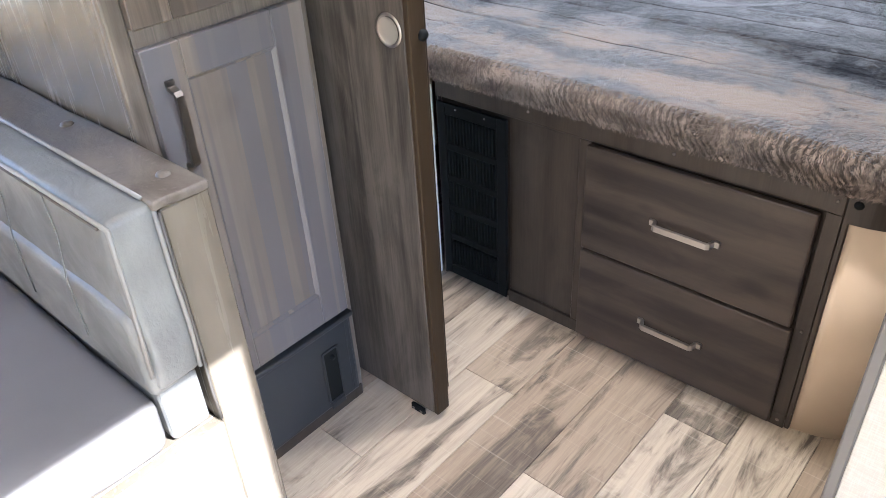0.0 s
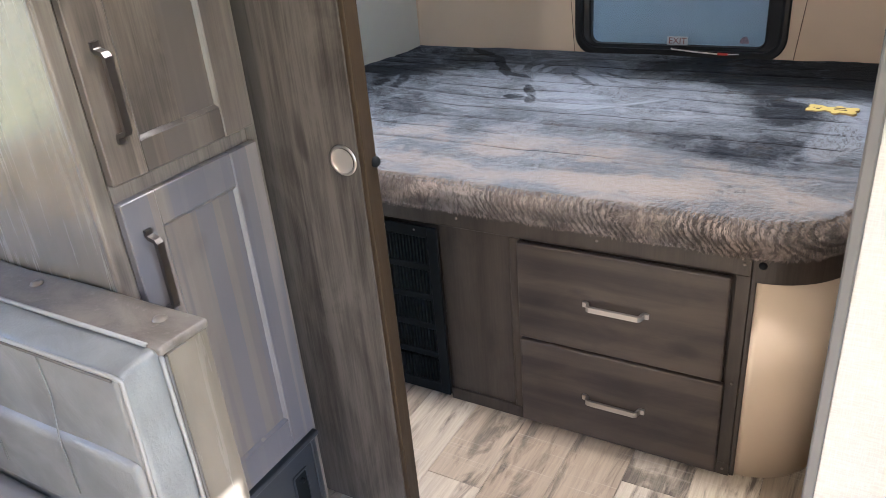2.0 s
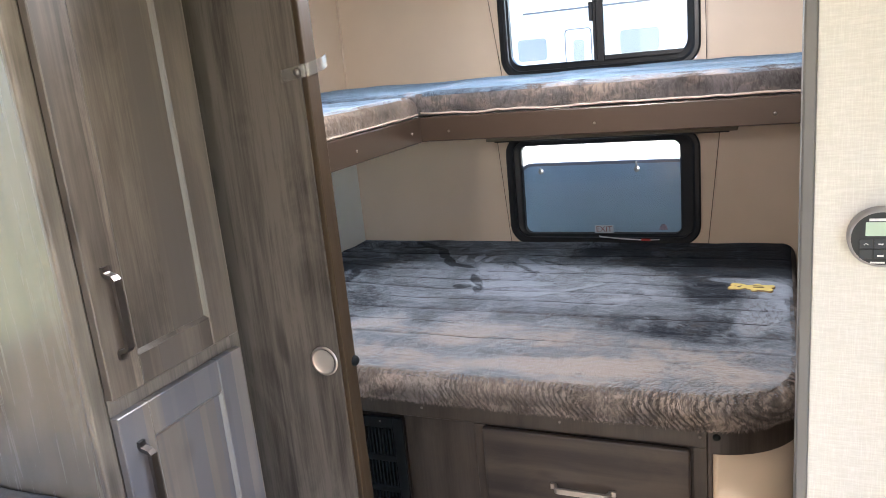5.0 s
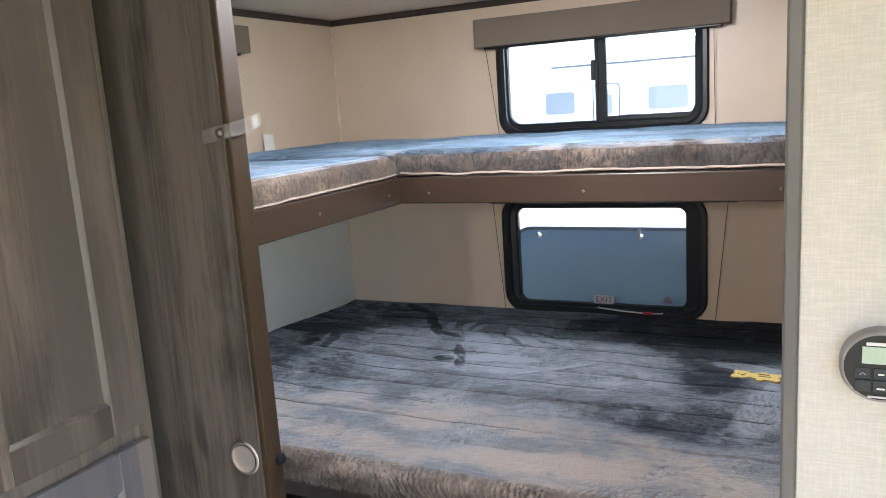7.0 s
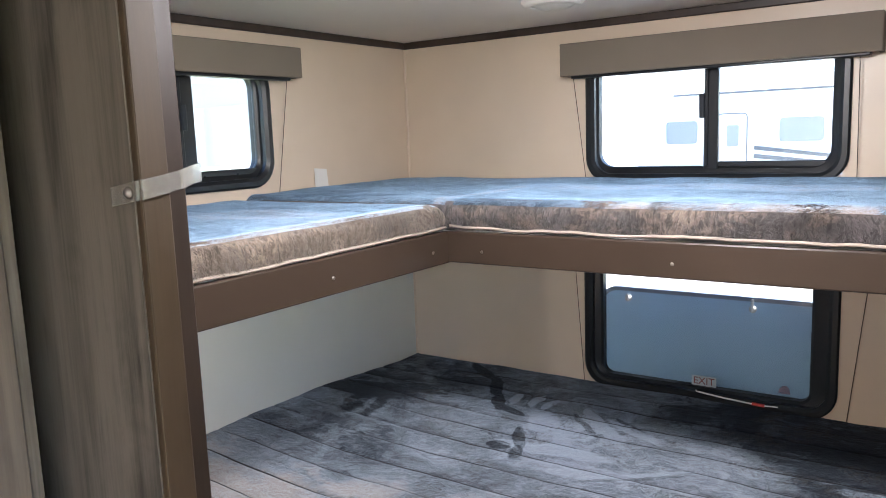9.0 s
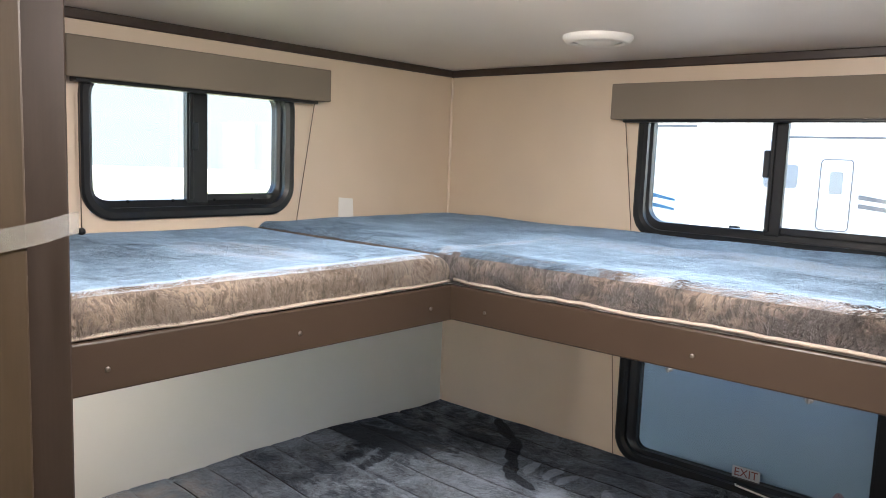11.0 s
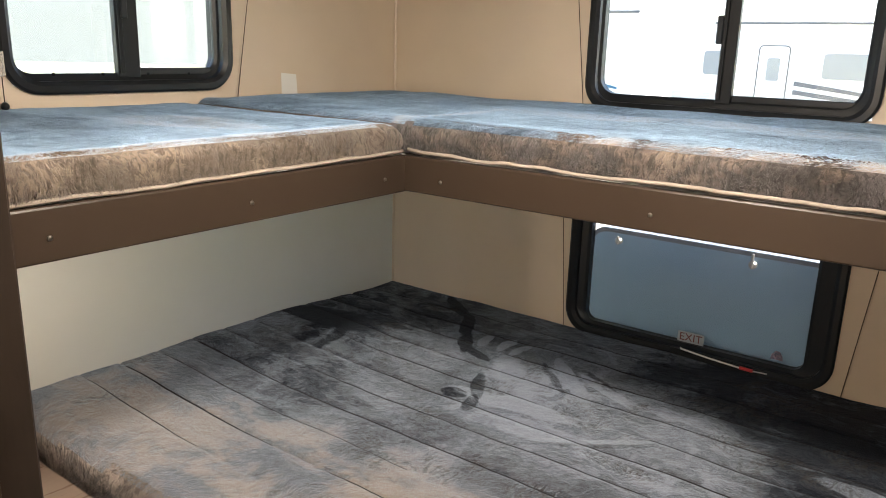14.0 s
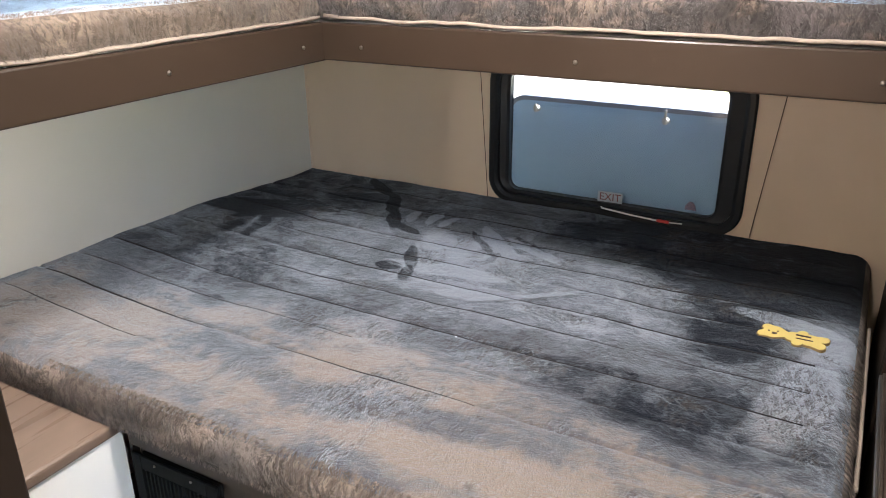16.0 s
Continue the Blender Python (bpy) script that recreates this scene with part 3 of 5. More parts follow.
single("wall_east", holed_wall("x", RIGHT, RIGHT + 0.045, FRONT, 0.045, -0.1, CEILZ, [(-3.30, -2.36, 0.0, 1.83), (-4.8, -3.9, 1.05, 1.65)]), WALL, "cream wallboard wall with an open entry doorway", "wall", "structure")
single("wall_south", box(-0.045, RIGHT + 0.045, FRONT - 0.045, FRONT, -0.1, CEILZ), WALL, "plain cream end wall", "wall", "structure")
single("wall_partition", box(0.0, 0.97, -1.85, -1.795, 0.0, CEILZ, 0.003), JAMB, "brown wood-grain partition end beside sliding door", "wall", "structure")
single("wall_thermostat", box(1.889, RIGHT, -1.945, -1.86, 0.0, CEILZ, 0.001), LINEN, "off-white woven-texture partition wall", "wall", "structure")
single("trim_partition_end", box(1.871, 1.889, -1.949, -1.856, 0.0, CEILZ, 0.003), CHARTRIM, "dark grey-brown corner trim on partition end", "trim", "structure")
rp = single("wall_wardrobe", box(1.945, 1.975, -1.856, 0.0, 0.0, CEILZ, 0.001), WARD, "brown wood panel beside the bed", "wall", "structure")
part("stile", box(1.936, 1.945, -0.66, -0.60, 0.0, 1.30, 0.002), JAMB, rp)
part("rail", box(1.937, 1.945, -1.10, -0.66, 0.70, 0.745, 0.002), BASEW, rp)
part("edge_strip", box(1.932, 1.937, -1.10, -0.665, 0.728, 0.742, 0.001), NICKEL, rp, "thin metal edge strip")
for nm, args in (("trim_ceiling_north", (0.0, RIGHT, -0.012, 0.0)), ("trim_ceiling_west", (0.0, 0.012, FRONT, -0.012))):
    single(nm, box(*args, 1.962, CEILZ, 0.003), TRIM, "dark brown ceiling trim strip", "trim", "structure")
single("wall_west_liner", box(0.0005, 0.004, -1.793, -0.009, 0.600, 1.3345), LINER, "off-white liner panel below the side bunk", "wall", "structure")
single("trim_corner", box(0.0, 0.009, -0.009, 0.0, 0.74, 1.962, 0.003), WALL, "cream corner trim bead", "trim", "structure")


# ---- windows ----
def window(name, axis, s, outer, inner, mull, label, latch_side, sill_screws=False, inner_r=0.05):
    """A sliding window with a rounded black frame; s is the way into the room along the wall's depth."""
    u0, u1, z0, z1 = outer
    i0, i1, j0, j1 = inner
    r = 0.085
    at = plane_map(axis)
    w = thing(name, at((u0 + u1) / 2, 0, z0), label, "window", "", "structure")
    o = rounded(u0, u1, z0, z1, r)
    o2 = rounded(u0 + 0.006, u1 - 0.006, z0 + 0.006, z1 - 0.006, r - 0.006)
    m1 = rounded(u0 + 0.020, u1 - 0.020, z0 + 0.020, z1 - 0.020, r - 0.018)
    m2 = rounded(u0 + 0.030, u1 - 0.030, z0 + 0.030, z1 - 0.030, r - 0.026)
    n0 = rounded(i0 - 0.008, i1 + 0.008, j0 - 0.008, j1 + 0.008, inner_r + 0.008)
    n1 = rounded(i0, i1, j0, j1, inner_r)
    part("window_frame", ring_frame(axis, [(o, s * 0.001), (o, s * 0.010), (o2, s * 0.014), (m1, s * 0.014), (m2, s * 0.006), (m2, -s * 0.010), (n0, -s * 0.016), (n1, -s * 0.022), (n1, -s * 0.05), (m2, -s * 0.05)]), BLACK, w, "black rounded frame")
    if mull:
        a, b = mull

        def bar(c0, c1, d0, d1, e0, e1, bev=0.002):
            p, q = at(c0, d0, e0), at(c1, d1, e1)
            return box(min(p.x, q.x), max(p.x, q.x), min(p.y, q.y), max(p.y, q.y), e0, e1, bev)

        part("mullion", bar(a, b, -s * 0.034, -s * 0.012, j0 - 0.01, j1 + 0.01), BLACK, w)
        part("sash_bar", bar(a + 0.004, a + 0.016, -s * 0.012, -s * 0.004, j0, j1), BLACK, w)
        lz = (j0 + j1) / 2 - 0.02
        lu = a + 0.010 if axis == "x" else a - 0.012
        part("latch", bar(lu, lu + 0.018, -s * 0.012, s * 0.002, lz, lz + 0.075, 0.003), PLATE, w, "grey sliding latch")
        part("sash_frame", bar(b if latch_side < 0 else i0, i1 if latch_side < 0 else a, -s * 0.03, -s * 0.018, j0 - 0.004, j0 + 0.014), BLACK, w)
        panes = ((i0 - 0.01, (a + b) / 2, -0.036), ((a + b) / 2, i1 + 0.01, -0.030))
    else:
        panes = ((i0 - 0.01, i1 + 0.01, -0.034),)
    for c0, c1, d in panes:
        p, q = at(c0, s * d, j0 - 0.01), at(c1, s * (d - 0.003), j1 + 0.01)
        g = part("pane", box(min(p.x, q.x), max(p.x, q.x), min(p.y, q.y), max(p.y, q.y), j0 - 0.01, j1 + 0.01), GLASS, w)
        g.visible_shadow = False
    if sill_screws:
        for kx in range(4):
            u = u0 + 0.13 + kx * (u1 - u0 - 0.26) / 3
            part("screw", lathe([(0, 0.0025), (0.004, 0.002), (0.0045, 0)], at(u, -s * 0.0195, z0 + 0.045), at(0, s, 0.2), 8), VENTB, w)
    return w


window("window_1", "y", -1, (0.765, 1.566, 1.447, 1.875), (0.800, 1.515, 1.500, 1.84), (1.153, 1.196), "black-framed sliding window above the upper bunk", -1)
window("window_2", "y", -1, (0.755, 1.560, 0.730, 1.215), (0.812, 1.480, 0.771, 1.16), None, "black-framed emergency exit window above the lower bed", -1, False, 0.032)
window("window_3", "x", 1, (-1.364, -0.729, 1.485, 1.875), (-1.330, -0.770, 1.532, 1.84), (-1.070, -1.008), "black-framed sliding side window above the bunk", -1, True)


def valance(axis, s, u0, u1, z0, z1, label):
    at = plane_map(axis)
    v = thing("window_valance", at((u0 + u1) / 2, s * 0.03, z0), label, "valance")

    def bx(c0, c1, d0, d1, e0, e1, bev):
        p, q = at(c0, d0, e0), at(c1, d1, e1)
        return box(min(p.x, q.x), max(p.x, q.x), min(p.y, q.y), max(p.y, q.y), e0, e1, bev, 2)

    part("front_board", bx(u0, u1, s * 0.058, s * 0.072, z0, z1, 0.003), VAL, v)
    part("end_board", bx(u0, u0 + 0.014, s * 0.001, s * 0.058, z0, z1, 0.003), VAL, v)
    part("end_board", bx(u1 - 0.014, u1, s * 0.001, s * 0.058, z0, z1, 0.003), VAL, v)
    part("top_board", bx(u0 + 0.014, u1 - 0.014, s * 0.001, s * 0.058, z1 - 0.014, z1 - 0.001, 0.001), VAL, v)
    part("blind_headrail", bx(u0 + 0.03, u1 - 0.03, s * 0.012, s * 0.05, z0 - 0.008, z0 + 0.03, 0.003), BLACK, v, "dark folded blind headrail")
    return v


valance("y", -1, 0.70, 1.642, 1.806, 1.912, "taupe fabric-covered valance over the rear window")
valance("x", 1, -1.418, -0.642, 1.824, 1.918, "taupe fabric-covered valance over the side window")
valance("y", -1, 0.69, 1.70, 1.197, 1.288, "taupe valance under the upper bunk")


def cord(points, name="blind_cord"):
    return single(name, tube(points, 0.0012, 5), CORD, "thin dark blind tension cord", "cord", "", True)


cord([(0.028, -0.668, 1.83), (0.022, -0.728, 1.458)])
cord([(0.028, -1.372, 1.83), (0.022, -1.370, 1.470)])
cord([(0.731, -0.03, 1.80), (0.768, -0.016, 1.452)])
cord([(1.585, -0.03, 1.80), (1.588, -0.016, 1.452)])
cord([(0.728, -0.03, 1.195), (0.755, -0.016, 0.742)])
cord([(1.634, -0.03, 1.195), (1.588, -0.016, 0.742)])
single("cord_bead", lathe([(0, -0.010), (0.007, -0.008), (0.010, 0), (0.007, 0.008), (0, 0.010)], (0.022, -1.370, 1.463), (1, 0, 0), 12), BLACK, "small black cord anchor on wall", "bead", "", True)

# paper card leaning on the side wall
bm = bmesh.new()
for dx in (0.004, 0.0055):
    bm.faces.new([bm.verts.new(Vector(p) + Vector((dx, 0, 0))) for p in ((0.012, -0.555, 1.45), (0.010, -0.488, 1.45), (0.001, -0.486, 1.526), (0.001, -0.546, 1.531))])
single("paper_card", bm, PAPER, "small white paper card leaning on the wall", "card")

# emergency window fittings
sticker = single("exit_sticker", box(1.120, 1.200, 0.0295, 0.0302, 0.772, 0.806), material("clear_sticker", 0.5, 0, (0.33, 0.37, 0.42)), "pale sticker marked exit on window glass", "sticker")


def lettering(body, loc, size, mat, rot, parent=None, name="lettering"):
    cu = bpy.data.curves.new(name, "FONT")
    cu.body, cu.size, cu.extrude, cu.align_x = body, size, 0.0003, "CENTER"
    cu.materials.append(mat)
    ob = new(name, cu)
    ob.matrix_world = Matrix.Translation(loc) @ rot
    dg = bpy.context.evaluated_depsgraph_get()
    me = bpy.data.meshes.new_from_object(ob.evaluated_get(dg))
    me.transform(ob.matrix_world)
    bpy.data.objects.remove(ob)
    out = new(name, me)
    if parent:
        out.parent = parent
        out.matrix_parent_inverse = WORLD_OF.get(parent, Matrix()).inverted()
    return out


FACE_S = pose(0, 0, 0, 90, 0, 0)
lettering("EXIT", (1.160, 0.0288, 0.778), 0.034, material("exit_ink", 0.6, 0, (0.16, 0.05, 0.05)), FACE_S, sticker)
latch = thing("exit_release_rod", (1.15, -0.03, 0.755), "white rod with red grip on the exit window sill", "handle")
part("rod", tube([(1.150, -0.022, 0.772), (1.152, -0.026, 0.770), (1.24, -0.027, 0.762), (1.332, -0.028, 0.757)], 0.0028, 8), WHITEPLASTIC, latch, "white rod", True)
part("grip", rod((1.325, -0.028, 0.758), (1.362, -0.028, 0.757), 0.005), RED, latch, "red grip")
part("tip", tube([(1.36, -0.028, 0.757), (1.40, -0.027, 0.759)], 0.002), WHITEPLASTIC, latch)
single("red_pull_tab", slab_rounded("y", [(1.390, 0.786), (1.425, 0.786), (1.422, 0.800), (1.414, 0.812), (1.402, 0.812), (1.393, 0.800)], 0.0300, 0.0306), clear("red_film", (0.95, 0.60, 0.62), 0.2, 0.95), "small translucent red tab on window glass", "tab")

# the raised hatch outside the exit window
hatch = thing("luggage_hatch", (1.6, 0.13, -0.26), "blue-grey exterior hatch panel raised outside the window", "hatch")
PANEL = painted("hatch_skin", (0.29, 0.43, 0.58), 0.4, 60, 0.02, 0.03)
# skin runs on unseen, down and right, to keep light out behind it
part("skin", slab_rounded("y", rounded(0.786, 2.45, -0.25, 1.064, 0.06), 0.080, 0.100), PANEL, hatch)
GREYRIM = material("grey_gasket", 0.5, 0, (0.16, 0.18, 0.21))
rim0, rim1 = rounded(0.776, 2.462, -0.262, 1.076, 0.068), rounded(0.788, 2.448, -0.248, 1.062, 0.058)
part("rim", ring_frame("y", [(rim0, 0.074), (rim0, 0.105), (rim1, 0.105), (rim1, 0.074)]), GREYRIM, hatch, "grey rubber rim")
# unseen closers, added to block light entering below and right of the hatch
part("hinge", box(0.80, 2.44, 0.0455, 0.074, -0.262, -0.245, 0.002), GREYRIM, hatch)
part("side_seal", box(2.44, 2.452, 0.0455, 0.074, -0.245, 1.05, 0.002), GREYRIM, hatch)
for lx, long in ((0.884, 0), (1.299, 1)):
    lt = part("catch", lathe([(0.012, 0), (0.012, 0.008), (0.008, 0.014), (0, 0.015)], (lx, 0.079, 1.038), (0, -1, 0), 16), NICKEL, hatch, "chrome turn catch", True)
    part("lever", box(lx - 0.004, lx + 0.004, 0.060, 0.068, 1.027, 1.073 if long else 1.055, 0.002), NICKEL, lt)


# ---- bunk mattresses ----
def spread(a, b, rim, step, extra=()):
    near = [0, 0.003, 0.009, 0.018, 0.030, 0.044, rim]
    xs = {a + d for d in near} | {b - d for d in near}
    n = max(1, round((b - a - 2 * rim) / step))
    xs |= {a + rim + (b - a - 2 * rim) * i / n for i in range(1, n)}
    for e in extra:
        xs = {x for x in xs if abs(x - e) > 0.009} | {e - 0.007, e - 0.0025, e, e + 0.0025, e + 0.007}
    return sorted(x for x in xs if a <= x <= b)


def mattress_mesh(x0, x1, y0, y1, z0, z1, rim, corner, grooves=(), lump=0.004, step=0.02, edges=(1, 1, 1, 1), swell=0.0):
    """A padded slab; the corner at (x1, y0) is rounded by a radius. edges: whether left, right, near and far sides are rounded over."""
    xs, ys = spread(x0, x1, rim, step), spread(y0, y1, rim, step, grooves)
    cx, cy = x1 - corner, y0 + corner
    bm = bmesh.new()
    rows = []
    for y in ys:
        row = []
        for x in xs:
            d = min([9.0] + [v for v, on in zip((x - x0, x1 - x, y - y0, y1 - y), edges) if on])
            px, py = x, y
            if x > cx and y < cy:
                u, v = (x - cx) / corner, (cy - y) / corner
                px, py = cx + corner * u * math.sqrt(1 - v * v / 2), cy - corner * v * math.sqrt(1 - u * u / 2)
                d = min(d, corner - math.hypot(px - cx, py - cy)) if corner > rim else d
            d = max(0.0, d)
            z = z1
            if d < rim:
                z = z1 - rim + math.sqrt(max(0.0, rim * rim - (rim - d) ** 2))
            fall = min(1.0, d / 0.10)
            for i, g in enumerate(grooves):
                if abs(y - g) < 0.0071:
                    deep = (0.0055 if i % 2 else 0.0028) * min(1.0, d / 0.05) * (0.65 + 0.8 * noise.noise((px * 2.2, g * 7, 3.0)))
                    z -= deep * (1 - (abs(y - g) / 0.0075) ** 2)
            z += swell * math.exp(-((px - x0) / 0.30) ** 2) * min(1.0, max(0.0, (y1 - 0.12 - py) / 0.45))
            z += lump * fall * noise.noise((px * 5, py * 5, z1)) + 0.0015 * noise.noise((px * 22, py * 22, z1))
            wob = 0.004 * noise.noise((px * 9, py * 9, 7.0)) * (1 - min(1.0, d / rim))
            row.append(bm.verts.new((px + (wob if 0 < px - x0 and x1 - px > 0.001 else 0), py + (wob if y1 - py > 0.001 else 0), z)))
        rows.append(row)
    for a, b in zip(rows, rows[1:]):
        for i in range(len(xs) - 1):
            bm.faces.new((a[i], a[i + 1], b[i + 1], b[i]))
    loop = [*rows[0], *[r[-1] for r in rows[1:]], *rows[-1][-2::-1], *[r[0] for r in rows[-2:0:-1]]]
    mid = Vector(((x0 + x1) / 2, (y0 + y1) / 2, 0))
    before = loop
    for f in (0.35, 0.7, 1.0):
        now = []
        for v in loop:
            o = (v.co - mid)
            o.z = 0
            inward = -o.normalized() * (0.012 * f * f)
            now.append(bm.verts.new((v.co.x + inward.x, v.co.y + inward.y, v.co.z + (z0 - v.co.z) * f)))
        for i in range(len(loop)):
            j = (i + 1) % len(loop)
            bm.faces.new((before[i], now[i], now[j], before[j]))
        before = now
    bm.faces.new(before)
    return bm


seams = {}
lower = thing("lower_mattress", (0.95, -0.7, 0.655), "brushed slate and taupe plush mattress on the lower bed", "mattress")
GROOVES = [-0.12 - 0.1135 * i for i in range(11)]
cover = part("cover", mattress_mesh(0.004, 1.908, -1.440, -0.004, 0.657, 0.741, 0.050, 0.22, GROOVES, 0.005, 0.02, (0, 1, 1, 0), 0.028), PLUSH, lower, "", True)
skirt(cover, FURLOW, 0.728)
# thin dark tubes laid in the quilting grooves stand for the shade there
SEAM_SHADE = painted("seam_groove_shade", (0.020, 0.020, 0.023), 0.8, 700, 0.3, 0.2, 0.2)
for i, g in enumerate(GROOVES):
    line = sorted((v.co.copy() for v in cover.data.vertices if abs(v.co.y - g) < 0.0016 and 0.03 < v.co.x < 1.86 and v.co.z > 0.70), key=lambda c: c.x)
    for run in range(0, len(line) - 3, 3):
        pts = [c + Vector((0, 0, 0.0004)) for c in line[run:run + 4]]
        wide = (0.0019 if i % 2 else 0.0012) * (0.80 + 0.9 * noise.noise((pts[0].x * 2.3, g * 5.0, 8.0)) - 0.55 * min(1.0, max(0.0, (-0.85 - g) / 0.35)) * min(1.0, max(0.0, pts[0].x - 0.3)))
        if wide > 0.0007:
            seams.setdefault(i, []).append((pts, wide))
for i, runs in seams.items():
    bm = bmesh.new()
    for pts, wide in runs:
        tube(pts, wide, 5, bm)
    tagged(part("quilting_seam", bm, SEAM_SHADE, lower, "", True), "dark line standing for shade in a quilting groove", "", "", "stuff")


def pile(parent, mat, runs, seed, name="nap"):
    """Short plush fibres on the padded sides; runs are (start, end, outward, z low, z high, count), laid in brushed waves."""
    rg = np.random.default_rng(seed)
    vs, fs = [], []
    for a, b, out, z0, z1, count in runs:
        a, b, out = np.array(a, float), np.array(b, float), np.array(out, float)
        along = (b - a) / np.linalg.norm(b - a)
        span = np.linalg.norm(b - a)
        for _ in range(count):
            s_, h = rg.random() * span, rg.random()
            z = z0 + (z1 - z0) * h
            lean = 0.0 if h < 0.55 else ((h - 0.55) / 0.45) ** 2 * 0.030
            p = a + along * s_ - out * (lean + 0.001)
            wave = noise.noise((p[0] * 11, p[1] * 11, z * 14)) * 2.4 + 0.9 * noise.noise((p[0] * 40, p[1] * 40, z * 40))
            d = along * math.sin(wave) * 0.8 + np.array((0, 0, -1.0)) * math.cos(wave) * 0.8 + out * rg.uniform(0.35, 0.75)
            d /= np.linalg.norm(d)
            w = np.cross(d, out)
            w /= np.linalg.norm(w) + 1e-9
            ln, wd = rg.uniform(0.006, 0.011), rg.uniform(0.0006, 0.0011)
            base = np.array((p[0], p[1], z))
            n = len(vs)
            vs += [tuple(base - w * wd), tuple(base + w * wd), tuple(base + d * ln)]
            fs.append((n, n + 1, n + 2))
    me = bpy.data.meshes.new(name)
    me.from_pydata(vs, [], fs)
    me.materials.append(mat)
    ob = new(name, me)
    ob.parent = parent
    ob.matrix_parent_inverse = WORLD_OF[parent].inverted()
    return tagged(ob, "brushed plush pile", "", "", "stuff")


def piping(points, parent, r=0.004, wob=0.003):
    pts = []
    for a, b in zip(points, points[1:]):
        a, b = Vector(a), Vector(b)
        n = max(2, int((b - a).length / 0.02))
        for i in range(n):
            p = a.lerp(b, i / n)
            p.z += wob * noise.noise((p.x * 7, p.y * 7, 1.0)) + 0.6 * wob * noise.noise((p.x * 23, p.y * 23, 4.0))
            pts.append(p)
    pts.append(Vector(points[-1]))
    return part("piping", tube(pts, r, 6), PIPING, parent, "pale piping along seam", True)


piping([(1.911, -1.02, 0.706), (1.912, -0.9, 0.709), (1.912, -0.40, 0.712)], lower, 0.004)

bend = [(1.688 + 0.220 * math.sin(radians(a)), -1.220 - 0.220 * math.cos(radians(a)), 0) for a in range(0, 91, 10)]
runs = [((0.01, -1.440, 0), (1.688, -1.440, 0), (0, -1, 0), 0.662, 0.742, 30000), ((1.908, -1.22, 0), (1.908, -0.5, 0), (1, 0, 0), 0.672, 0.742, 6000)]
for (ax, ay, _), (bx, by, _) in zip(bend, bend[1:]):
    o = Vector(((ax + bx) / 2 - 1.688, (ay + by) / 2 + 1.220, 0)).normalized()
    runs.append(((ax, ay, 0), (bx, by, 0), tuple(o), 0.662, 0.742, 750))
pile(lower, FURLOW, runs, 3)

left_m = thing("upper_mattress", (0.37, -1.3, 1.39), "brushed taupe plush mattress on the side bunk", "mattress", "upper mattresses")
cover = part("cover", mattress_mesh(0.004, 0.756, -1.792, -0.862, 1.388, 1.453, 0.038, 0.045, (), 0.004, 0.025, (0, 1, 0, 1)), PLUSHU, left_m, "", True)
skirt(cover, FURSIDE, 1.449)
piping([(0.754, -1.79, 1.389), (0.757, -1.3, 1.390), (0.757, -0.866, 1.394)], left_m)
back_m = thing("upper_mattress", (1.0, -0.42, 1.39), "brushed slate plush mattress on the rear bunk", "mattress", "upper mattresses")
cover = part("cover", mattress_mesh(0.004, 1.938, -0.858, -0.004, 1.388, 1.465, 0.040, 0.03, (), 0.005, 0.025, (0, 0, 1, 0)), PLUSHU, back_m, "", True)
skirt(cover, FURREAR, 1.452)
piping([(0.765, -0.858, 1.398), (0.95, -0.862, 1.392), (1.4, -0.862, 1.394), (1.93, -0.862, 1.393)], back_m, 0.004, 0.005)

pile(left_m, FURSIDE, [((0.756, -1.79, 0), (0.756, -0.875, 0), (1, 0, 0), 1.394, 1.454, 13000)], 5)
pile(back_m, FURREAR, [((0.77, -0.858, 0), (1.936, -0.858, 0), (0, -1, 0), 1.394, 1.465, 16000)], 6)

# yellow label sewn on the lower mattress
label = thing("mattress_label", (1.765, -0.59, 0.742), "yellow bone-shaped fabric label sewn on the mattress", "label")
LOBES = [(-0.038, 0.0, 0.023), (-0.057, 0.014, 0.011), (-0.057, -0.014, 0.011), (0.0, 0.0, 0.017), (0.014, 0.019, 0.011), (0.014, -0.019, 0.011),
         (0.035, 0.0, 0.021), (0.057, 0.014, 0.012), (0.057, -0.014, 0.012)]
pts = []
for k in range(96):
    a = 2 * math.pi * k / 96
    dx, dy = math.cos(a), math.sin(a)
    far = 0.012
    for lx, ly, lr in LOBES:
        along, off = lx * dx + ly * dy, lx * dy - ly * dx
        if abs(off) < lr:
            far = max(far, along + math.sqrt(lr * lr - off * off))
    px, py = far * dx, 1.2 * far * dy
    pts.append((1.765 + px * 0.985 + 0.17 * py, -0.590 - 0.10 * px + py))
bm = bmesh.new()
rim = [bm.verts.new((x, y, 0.7485)) for x, y in pts]
bot = [bm.verts.new((x, y, 0.738)) for x, y in pts]
mid = bm.verts.new((1.765, -0.590, 0.749))
for k in range(96):
    j = (k + 1) % 96
    bm.faces.new((rim[k], rim[j], mid))
    bm.faces.new((rim[k], rim[j], bot[j], bot[k]))
part("patch", bm, YELLOW, label)
bm = bmesh.new()
outer = [bm.verts.new((1.765 + (x - 1.765) * 1.025, -0.590 + (y + 0.590) * 1.05, 0.7470)) for x, y in pts]
under = [bm.verts.new((1.765 + (x - 1.765) * 1.025, -0.590 + (y + 0.590) * 1.05, 0.737)) for x, y in pts]
hub = bm.verts.new((1.765, -0.590, 0.7470))
